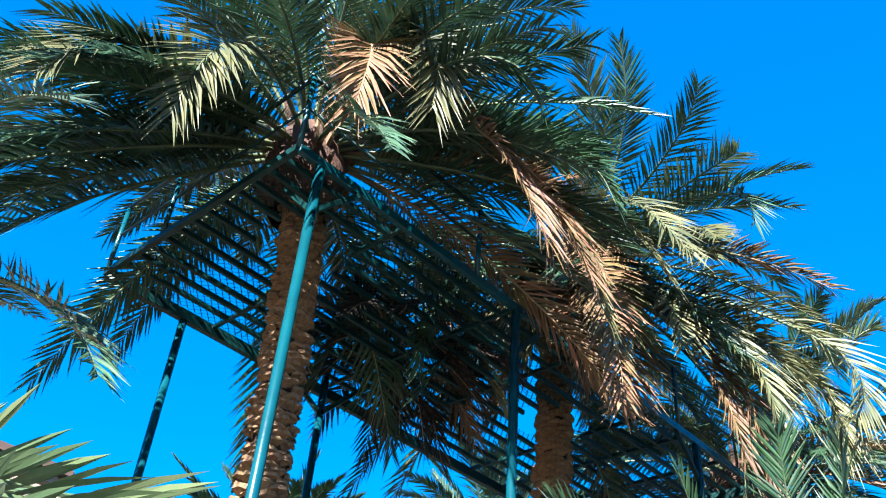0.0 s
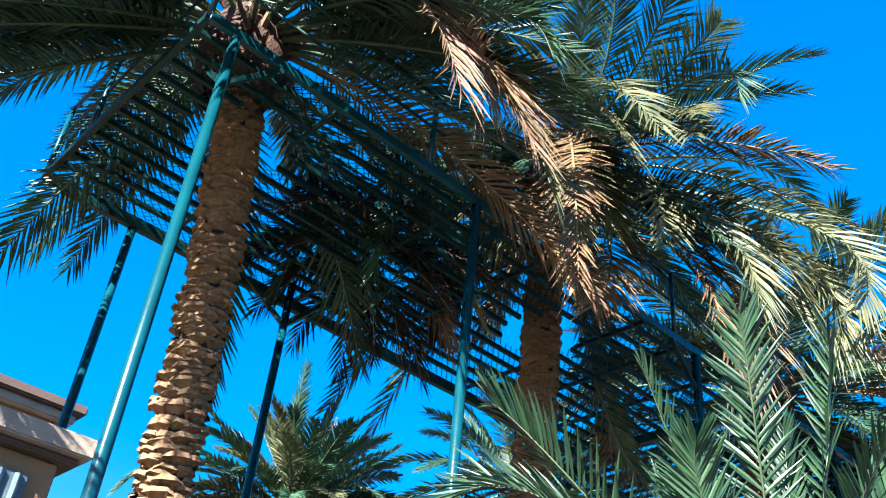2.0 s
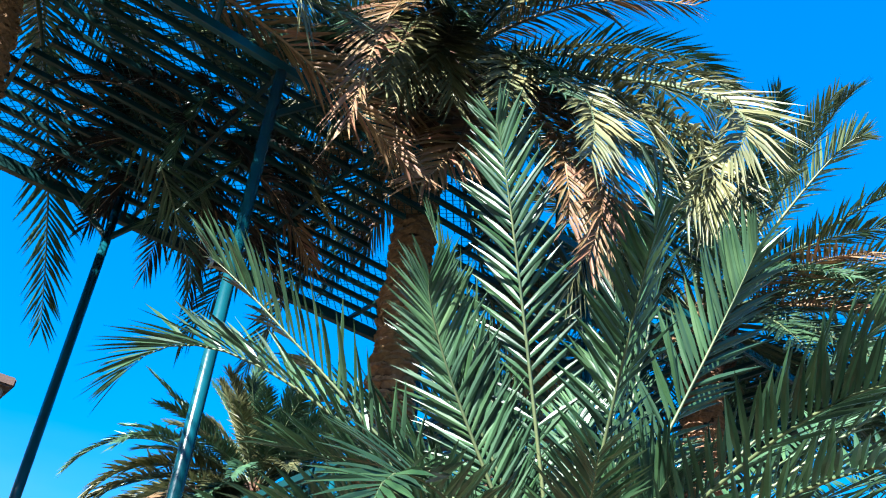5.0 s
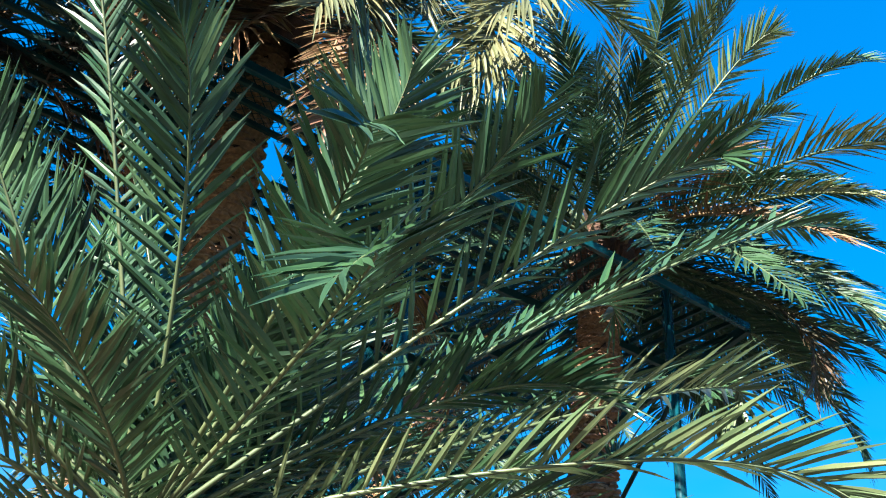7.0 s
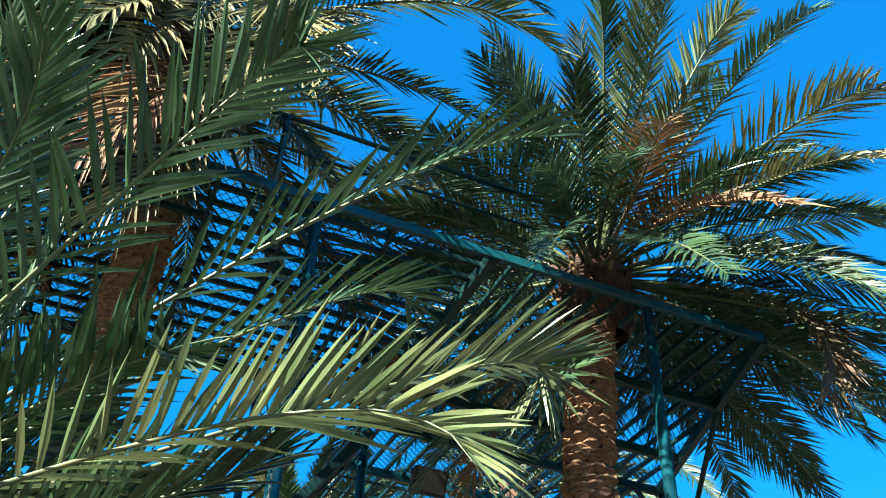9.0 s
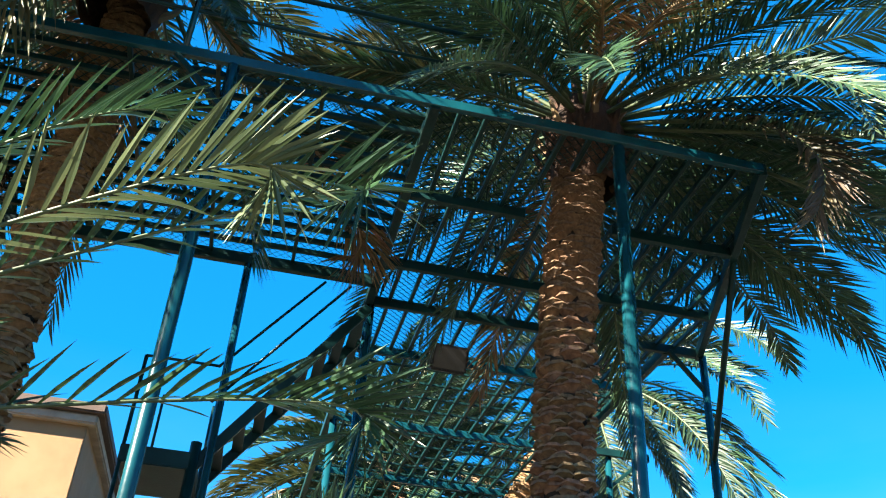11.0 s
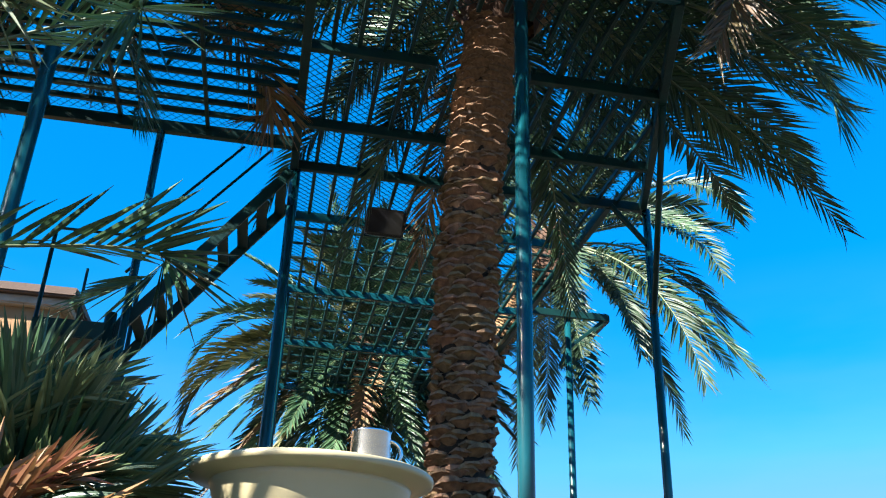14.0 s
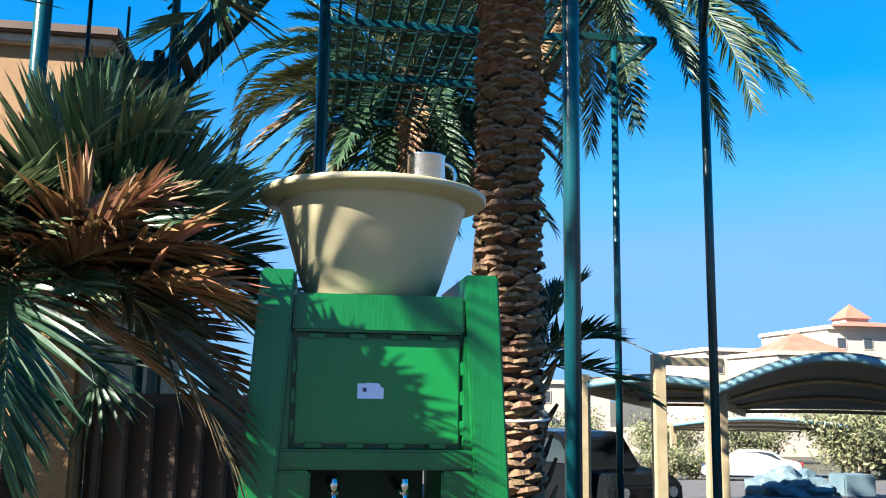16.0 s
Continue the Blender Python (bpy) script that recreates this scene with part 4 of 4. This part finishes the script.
for k, (x, y, s) in enumerate(((26.0, 41.0, 3.6), (29.0, 43.5, 3.9), (32.5, 45, 3.8), (36, 49, 4.2), (10.5, 62, 3.0), (17.5, 63, 3.2), (24.5, 62, 3.0), (31.5, 63, 3.2), (38.5, 62, 3.2), (46, 63, 3.6), (54, 64, 3.6))):
    shrub(on_land(x, y), s, 40 + k, 5200, "dusty olive-green scrub tree beside the car park", 1.3)

for x, y in ((15.9, 40.5), (17.2, 40.0)):
    shrub(on_land(x, y), 1.3, int(x * 10), 2600, "low dark bush at the edge of the car park", 1.2)

# thin cable tied round the palm
ring = [(1.33 + 0.275 * math.cos(a), 6.06 + 0.275 * math.sin(a), 1.43 + 0.02 * math.sin(a)) for a in np.linspace(0, 2 * math.pi, 28)]
v, f = loft(ring, [0.009] * 28, 6)
tagged(raw("cable_tie", v, f, CABLE, smooth=True), "white cable looped round the palm trunk", "cable")

# ---- the palms ----

FRONDS_A = [
    ('g', -8.08, 6.32, 6.31, -9.01, 6.05, 5.04), ('g', -6.91, 7.52, 7.23, -7.08, 9.03, 6.39),
    ('y', -8.04, 5.31, 7.30, -8.54, 5.09, 5.96), ('y', -8.48, 5.71, 7.11, -9.35, 5.40, 5.85),
    ('d', -7.32, 4.70, 7.49, -7.59, 4.37, 6.31), ('y', -7.05, 4.42, 7.61, -7.15, 4.02, 6.48),
    ('g', -6.82, 4.20, 7.41, -6.91, 3.22, 6.27), ('g', -6.19, 4.87, 8.90, -5.39, 3.99, 9.41),
    ('g', -6.12, 4.15, 7.19, -5.93, 3.27, 6.01), ('d', -6.02, 4.35, 6.88, -6.15, 3.73, 5.74),
    ('g', -6.93, 7.36, 8.15, -6.99, 8.94, 7.96), ('g', -5.23, 5.89, 7.39, -3.97, 6.21, 6.57),
    ('d', -6.62, 4.45, 7.15, -6.48, 3.50, 5.45), ('d', -6.15, 4.45, 7.05, -5.60, 3.70, 5.70), ('y', -5.90, 4.50, 7.10, -5.35, 3.75, 5.50),
    ('g', -5.48, 6.42, 7.11, -4.46, 6.97, 6.32), ('g', -7.50, 7.24, 8.08, -8.10, 8.70, 7.79),
]
FRONDS_B = [
    ('p', -3.72, 4.85, 9.22, -4.82, 4.35, 9.83), ('g', -3.33, 4.74, 9.37, -4.14, 4.17, 10.21),
    ('g', -3.60, 4.14, 8.56, -4.53, 3.12, 8.41), ('p', -3.44, 3.98, 8.29, -4.14, 3.00, 7.73),
    ('g', -2.16, 4.21, 9.23, -1.53, 3.27, 9.60), ('g', -3.39, 3.80, 8.11, -3.91, 3.05, 7.05),
    ('y', -3.29, 4.32, 7.81, -3.87, 3.54, 6.94), ('y', -2.89, 4.13, 7.01, -3.38, 3.36, 5.43),
    ('y', -3.10, 4.60, 7.48, -3.51, 4.08, 6.32), ('d', -2.63, 4.20, 6.62, -3.10, 3.65, 4.91),
    ('y', -2.12, 3.72, 6.70, -2.39, 3.27, 5.41), ('p', -1.27, 4.25, 8.14, -0.08, 3.79, 7.57),
    ('d', -4.05, 4.70, 7.50, -4.80, 3.97, 5.15), ('y', -4.00, 4.50, 8.00, -4.54, 3.42, 6.50), ('y', -3.75, 4.90, 7.70, -4.40, 4.30, 6.00),
    ('d', -3.11, 4.99, 7.00, -3.74, 4.65, 5.73), ('y', -3.95, 5.59, 7.61, -4.13, 5.39, 6.51),
]
FRONDS_B_LOW = [
    ('y', -2.06, 3.80, 6.98, -2.57, 3.24, 5.40), ('y', -1.95, 3.53, 7.12, -2.46, 2.98, 5.70),
    ('g', -1.26, 4.52, 8.93, 0.08, 4.22, 8.79), ('g', -3.81, 7.22, 8.57, -3.42, 8.50, 8.22),
    ('g', -4.71, 6.65, 7.50, -5.26, 7.33, 6.17), ('g', -1.54, 6.37, 6.52, -1.16, 5.99, 5.31),
    ('g', -4.51, 5.92, 7.38, -5.13, 5.96, 5.90), ('d', -3.67, 4.94, 7.71, -4.27, 4.61, 6.44),
    ('d', -3.62, 5.33, 7.50, -3.80, 4.96, 6.08), ('d', -2.79, 4.49, 7.00, -3.10, 3.81, 5.28),
    ('y', -2.82, 4.33, 7.17, -3.06, 3.49, 5.55), ('y', -3.47, 4.96, 7.75, -3.62, 4.53, 6.52),
    ('d', -0.64, 6.82, 6.89, -0.37, 7.02, 6.13),
]
FRONDS_C = [
    ('g', 1.07, 4.73, 8.80, 0.57, 4.00, 9.18), ('g', 1.32, 4.28, 8.75, 0.96, 3.35, 9.03),
    ('p', 1.90, 4.49, 8.90, 2.07, 3.83, 9.36), ('g', 1.86, 3.91, 8.21, 1.78, 2.75, 7.92),
    ('y', 2.17, 3.84, 7.64, 2.08, 2.65, 6.99), ('y', 2.21, 4.20, 7.37, 2.29, 2.96, 6.63),
    ('g', 3.26, 5.15, 7.97, 4.42, 4.47, 8.12), ('p', 2.37, 4.29, 6.71, 2.35, 3.38, 5.31),
    ('g', 3.46, 5.63, 7.17, 4.83, 5.53, 6.41), ('g', 3.75, 6.37, 6.76, 4.88, 6.94, 6.19),
    ('o', 2.68, 4.69, 6.49, 2.57, 4.35, 5.39), ('d', 1.22, 4.61, 7.32, 0.54, 3.40, 6.65),
    ('y', 1.52, 5.67, 8.86, 1.10, 5.11, 10.07), ('p', 1.31, 4.74, 8.47, 0.81, 3.50, 8.97),
    ('g', 1.08, 5.77, 8.85, 0.16, 5.44, 9.92),
]
FRONDS_C_LOW = [
    ('g', 2.70, 4.76, 6.53, 2.69, 3.61, 5.52), ('g', 3.18, 5.03, 6.25, 3.40, 4.42, 4.93),
    ('g', 3.65, 7.11, 6.72, 4.68, 7.95, 6.28), ('g', 0.96, 7.19, 7.96, 0.53, 8.26, 8.04),
    ('g', 1.58, 6.98, 8.49, 1.83, 8.34, 8.45),
]
FRONDS_F = [
    ('g', -0.32, 16.62, 8.08, -1.62, 16.12, 7.40), ('y', -0.48, 17.16, 7.68, -1.59, 17.22, 6.57),
    ('y', -0.75, 17.20, 7.32, -1.56, 17.39, 5.66), ('g', -0.44, 17.69, 8.36, -1.68, 18.42, 7.52),
    ('g', 0.41, 17.52, 8.89, -0.83, 17.64, 9.69), ('g', 1.25, 16.84, 9.08, 0.70, 16.02, 10.63),
    ('y', 0.29, 17.48, 6.83, 0.05, 17.72, 5.23), ('g', 2.83, 15.87, 8.14, 3.57, 14.44, 8.09),
    ('d', 2.69, 16.16, 7.55, 3.13, 15.09, 7.01), ('g', 3.62, 17.49, 8.12, 5.36, 17.63, 8.10),
    ('g', 1.96, 15.85, 8.26, 2.08, 14.18, 8.77), ('y', 0.92, 16.63, 7.53, 0.40, 15.98, 7.02),
    ('g', 2.80, 18.01, 7.35, 3.46, 18.79, 6.54),
]
FRONDS_G = [
    ('k', 5.24, 10.90, 8.42, 5.63, 9.40, 7.22), ('k', 5.29, 11.12, 7.89, 5.47, 9.77, 6.50),
    ('k', 6.49, 13.31, 8.39, 7.93, 14.23, 7.26), ('k', 5.18, 11.59, 7.26, 5.48, 10.51, 5.31),
    ('k', 5.92, 13.81, 7.68, 7.25, 14.90, 5.90), ('k', 4.31, 12.17, 6.76, 4.15, 11.16, 5.15),
    ('k', 4.63, 14.37, 7.44, 4.96, 15.67, 6.10), ('k', 4.73, 11.79, 7.29, 4.72, 10.75, 5.70),
    ('k', 4.37, 11.64, 8.51, 4.30, 10.30, 8.31), ('k', 4.22, 13.78, 9.43, 3.99, 14.46, 10.36),
]
FRONDS_I = [
    ('p', -9.51, 2.70, 2.35, -9.06, 2.40, 2.16), ('p', -9.62, 2.49, 2.21, -9.32, 2.22, 2.06),
]
FRONDS_J = [
    ('g', -8.70, 5.75, 4.64, -8.69, 4.48, 3.65), ('g', -8.50, 8.15, 5.87, -7.59, 8.99, 6.34),
    ('g', -9.51, 5.54, 5.30, -9.44, 4.06, 4.63), ('g', -8.84, 7.64, 6.85, -7.83, 8.00, 7.91),
]
FRONDS_D = [
    ('g', -4.27, 3.04, 3.99, -4.58, 2.90, 4.61), ('n', -4.00, 2.64, 3.48, -4.31, 2.20, 3.76),
    ('g', -3.36, 2.71, 3.68, -3.33, 2.34, 4.23), ('n', -3.17, 2.40, 3.45, -3.11, 1.80, 3.78),
    ('n', -2.70, 2.08, 3.58, -2.38, 1.60, 3.82), ('g', -2.17, 2.23, 3.66, -1.38, 1.82, 4.09),
    ('g', -2.06, 2.97, 3.77, -1.46, 3.05, 4.09), ('p', -2.32, 2.12, 2.80, -1.79, 1.59, 2.58),
    ('p', -1.49, 2.71, 3.51, -1.06, 2.67, 3.53), ('n', -3.53, 3.00, 2.93, -3.54, 2.78, 3.12),
    ('n', -4.96, 3.87, 3.41, -5.50, 4.37, 3.39), ('g', -4.85, 3.92, 3.62, -5.27, 4.28, 4.11),
    ('n', -4.33, 3.35, 3.39, -4.65, 3.22, 3.82),
]
FRONDS_D_LOW = [
    ('g', -2.46, 2.67, 2.75, -2.08, 2.49, 2.95),
    ('g', -3.74, 2.04, 3.08, -4.06, 1.29, 2.81), ('g', -4.64, 3.08, 2.81, -5.19, 2.67, 2.41),
    ('g', -3.71, 3.74, 3.59, -4.19, 3.89, 4.73), ('g', -3.64, 2.05, 2.88, -3.99, 1.43, 2.54),
    ('g', -1.09, 3.23, 3.87, -0.76, 3.04, 3.82), ('n', -0.91, 3.70, 3.21, -0.64, 3.66, 3.01),
    ('g', -3.19, 3.11, 4.19, -3.31, 2.91, 5.09), ('n', -2.77, 2.69, 3.07, -2.48, 2.13, 2.97),
    ('g', -3.13, 3.48, 3.52, -3.06, 3.46, 4.57), ('n', -3.98, 2.92, 2.69, -4.44, 2.41, 2.83),
    ('n', -1.26, 3.98, 1.85, -1.06, 3.94, 1.48), ('n', -1.46, 4.11, 2.08, -1.24, 4.10, 2.01),
]
FRONDS_E = [
    ('x', -0.63, 2.65, 1.97, -0.46, 2.54, 2.06),
    ('x', -0.55, 2.65, 1.92, -0.35, 2.55, 1.96),
    ('x', -0.67, 2.6, 1.89, -0.52, 2.5, 1.96),
    ('x', -0.51, 2.66, 1.86, -0.32, 2.57, 1.84),
    ('x', -0.69, 2.61, 1.94, -0.58, 2.49, 2.06),
    ('p', -0.81, 2.83, 2.16, -0.74, 2.74, 2.37),
    ('n', -0.72, 2.84, 2.2, -0.59, 2.77, 2.39),
    ('p', -0.65, 2.92, 2.19, -0.45, 2.86, 2.37),
    ('n', -0.6, 2.94, 2.12, -0.33, 2.9, 2.27),
    ('p', -0.56, 3.01, 2.07, -0.24, 2.99, 2.15),
    ('o', -0.57, 2.68, 1.88, -0.2, 2.6, 1.4),
    ('n', -0.78, 2.55, 1.80, -0.72, 2.40, 1.40),
    ('n', -0.76, 3.01, 2.34, -0.44, 3.14, 2.48),
]


HUB_I, HUB_E = (-9.90, 3.0, 2.44), (-0.99, 3.23, 1.95)
HUB_A, HUB_B, HUB_C = (-6.82, 5.98, 7.4), (-2.72, 5.98, 8.6), (1.6, 6.0, 7.35)
palm_tree("tall date palm with sunlit boots and drooping fronds", (-6.0, 6.8, 0), HUB_A, FRONDS_A, 46, 3, 3.1, 0.48, skirt=0, els=(75, -18), dry_share=0.04, extra=((-50, -20), (-62, -12), (-72, -6), (163, -18), (176, -24), (188, -18), (170, -6), (182, -10), (155, -14), (150, -22), (160, -28), (168, -14), (178, -30), (186, -28), (195, -12), (204, -20), (250, 6), (262, -6), (275, 4), (288, -8), (300, 8), (315, -4)),
          trunk=([(-6.0, 6.8, -0.1), (-6.32, 6.37, 4.0), (-6.57, 6.09, 5.9), (-6.78, 6.0, 7.1)], 0.150, 0.135, 2.9, 6.9, 300, 0.058, 8))
palm_tree("tall date palm with yellow and brown hanging fronds", (-2.85, 6.2, 0), HUB_B, FRONDS_B + FRONDS_B_LOW, 44, 5, 3.0, 0.46, full=True, skirt=7, extra=((205, -22), (216, -30), (226, -18), (196, -28), (236, -28)),
          trunk=([(-2.85, 6.22, -0.1), (-2.75, 6.2, 4.0), (-2.64, 6.16, 8.5)], 0.16, 0.14, 3.6, 8.0), els=(45, -40), dry_share=0.1, swell=0.32, swell_h=1.1, avoid=lambda az, el: (el > 25 and not 20 < az < 130) or (el < -6 and (az > 290 or az < 75)))
palm_tree("tall date palm with ringed trunk behind a green post", (1.25, 6.1, 0), HUB_C, FRONDS_C + FRONDS_C_LOW, 56, 8, 3.1, 0.48, skirt=0, extra=((222, -3), (230, -8), (340, -8), (352, -14), (5, -4), (12, -16), (328, -12), (20, -8), (165, 4), (178, 9), (190, 3), (154, 11)),
          trunk=([(1.36, 6.1, -0.1), (1.32, 6.02, 3.0), (1.36, 6.0, 5.0), (1.56, 6.0, 7.1)], 0.185, 0.165, 0.5, 6.9, 300, 0.056, 10, 0.70, BOOTS_BROWN), els=(50, -16), dry_share=0.08, avoid=lambda az, el: (el > 22 and (az > 240 or az < 30)) or (el < -3 and 120 < az < 212))
palm_tree("young date palm with stiff grey-green fronds", (-3.65, 3.4, 0), (-3.65, 3.35, 2.45), FRONDS_D + FRONDS_D_LOW, 34, 11, 2.0, 0.42,
          trunk=([(-3.65, 3.45, -0.1), (-3.65, 3.4, 1.4), (-3.65, 3.35, 2.35)], 0.16, 0.14, 0.4, 2.4, 60), young=True, fine=True, els=(80, 5), leaflets=46, width=0.030,
          swell=0, thick=0.010, bare=0.1, dry_share=0, extra=((5, 36), (22, 28), (38, 38), (15, 50), (30, 55)), avoid=lambda az, el: 190 < az < 350 or ((az > 349 or az < 60) and el < 30))
bush = palm_tree("bushy young date palm with drying inner leaves", (HUB_E[0], HUB_E[1], 0), HUB_E, FRONDS_E, 14, 13, 0.9, 0.31,
          trunk=([(HUB_E[0], HUB_E[1] + 0.1, -0.1), (HUB_E[0], HUB_E[1] + 0.05, 0.9), (HUB_E[0], HUB_E[1], HUB_E[2] - 0.05)], 0.09, 0.08, 1.7, 1.7, 40), young=True, fine=True, els=(40, -8), leaflets=44, width=0.024,
          swell=0, thick=0.009, bare=0.1, dry_share=0.3, avoid=lambda az, el: 100 < az < 220)
rng = np.random.default_rng(31)
for k in range(14):
    mid, tip = random_frond(rng, HUB_E, rng.uniform(-110, 25), rng.uniform(-35, 45), rng.uniform(0.4, 0.82), 0.12)
    add_frond(bush, rng, HUB_E, mid, tip, 0.27, LEAF_ORANGE if k % 2 else LEAF_DRY, RACHIS_DRY, 30, 0.021, True, 0.2, bare=0.1, thick=0.008)
# lightened leaves brighten the bush where it stands in shade
for k in range(13):
    mid, tip = random_frond(rng, HUB_E, rng.uniform(-90, 70), rng.uniform(-5, 42), rng.uniform(0.8, 0.95), 0.2)
    add_frond(bush, rng, HUB_E, mid, tip, 0.31, LEAF_SUNLIT, RACHIS, 42, 0.024, True, 0.08, bare=0.1, thick=0.008)
palm_tree("date palm standing behind the steel walkway", (1.8, 17.2, 0), (1.8, 17.2, 7.75), FRONDS_F, 96, 17, 3.2, 0.5, width=0.052,
          trunk=([(1.75, 17.3, -0.1), (1.75, 17.2, 4.0), (1.8, 17.2, 7.4)], 0.19, 0.17, 4.2, 6.8, 120), els=(75, -50), leaflets=66, dry_share=0.18)
palm_tree("date palm with long arching green fronds", (2.5, 13.2, 0), (4.3, 12.9, 8.3), FRONDS_G, 34, 19, 3.2, 0.5, width=0.042,
          trunk=([(2.5, 13.2, -0.1), (2.62, 13.2, 4.5), (4.0, 12.95, 7.9)], 0.18, 0.16, 4.2, 7.8, 120), els=(75, -25), leaflets=60, dry_share=0.04)
palm_tree("low young palm with yellow-green stiff leaves", (HUB_I[0], HUB_I[1], 0), HUB_I, FRONDS_I, 26, 23, 0.95, 0.42, young=True, fine=True, dry_share=0.05, els=(70, 5), avoid=lambda az, el: az < 100 or az > 205,
          trunk=([(HUB_I[0], HUB_I[1], -0.1), (HUB_I[0], HUB_I[1], 1.0), (HUB_I[0], HUB_I[1], 2.4)], 0.12, 0.10, 0.3, 2.2, 90), leaflets=28, width=0.034, swell=0, thick=0.010)
palm_tree("date palm with dark feathery fronds beside the walkway", (-9.2, 7.0, 0), (-9.2, 7.0, 5.2), FRONDS_J, 44, 29, 2.6, 0.46, avoid=lambda az, el: az < 80 or az > 195,
          trunk=([(-9.2, 7.0, -0.1), (-9.2, 7.0, 2.4), (-9.2, 7.0, 4.9)], 0.21, 0.19, 3.5, 4.8, 40), els=(75, -20))

palm_tree("small young palm behind the ringed trunk", (2.12, 9.0, 0), (2.12, 9.0, 1.85), (), 18, 37, 1.3, 0.42, young=True, els=(75, 5), leaflets=26, width=0.045, swell=0.12, swell_h=1.8, thick=0.012, bare=0.12)

# dead fronds caught on the mesh between the tall palms
heap = tagged(empty("dead_frond_clump", (-4.7, 6.75, 6.4)), "dark clump of dead palm fronds caught on the mesh", "palm fronds")
rng = np.random.default_rng(77)
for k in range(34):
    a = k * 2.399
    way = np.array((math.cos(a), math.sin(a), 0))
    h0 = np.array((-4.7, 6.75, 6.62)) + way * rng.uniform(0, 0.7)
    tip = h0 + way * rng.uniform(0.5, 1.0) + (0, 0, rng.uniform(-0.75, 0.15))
    add_frond(heap, rng, h0, (h0 + tip) / 2 + (0, 0, 0.15), tip, 0.34, LEAF_DEAD_SHADED if k % 15 else LEAF_DRY, RACHIS_DRY, 26, 0.03, False, 0.35, bare=0.05, thick=0.012)["kind"] = "stuff"
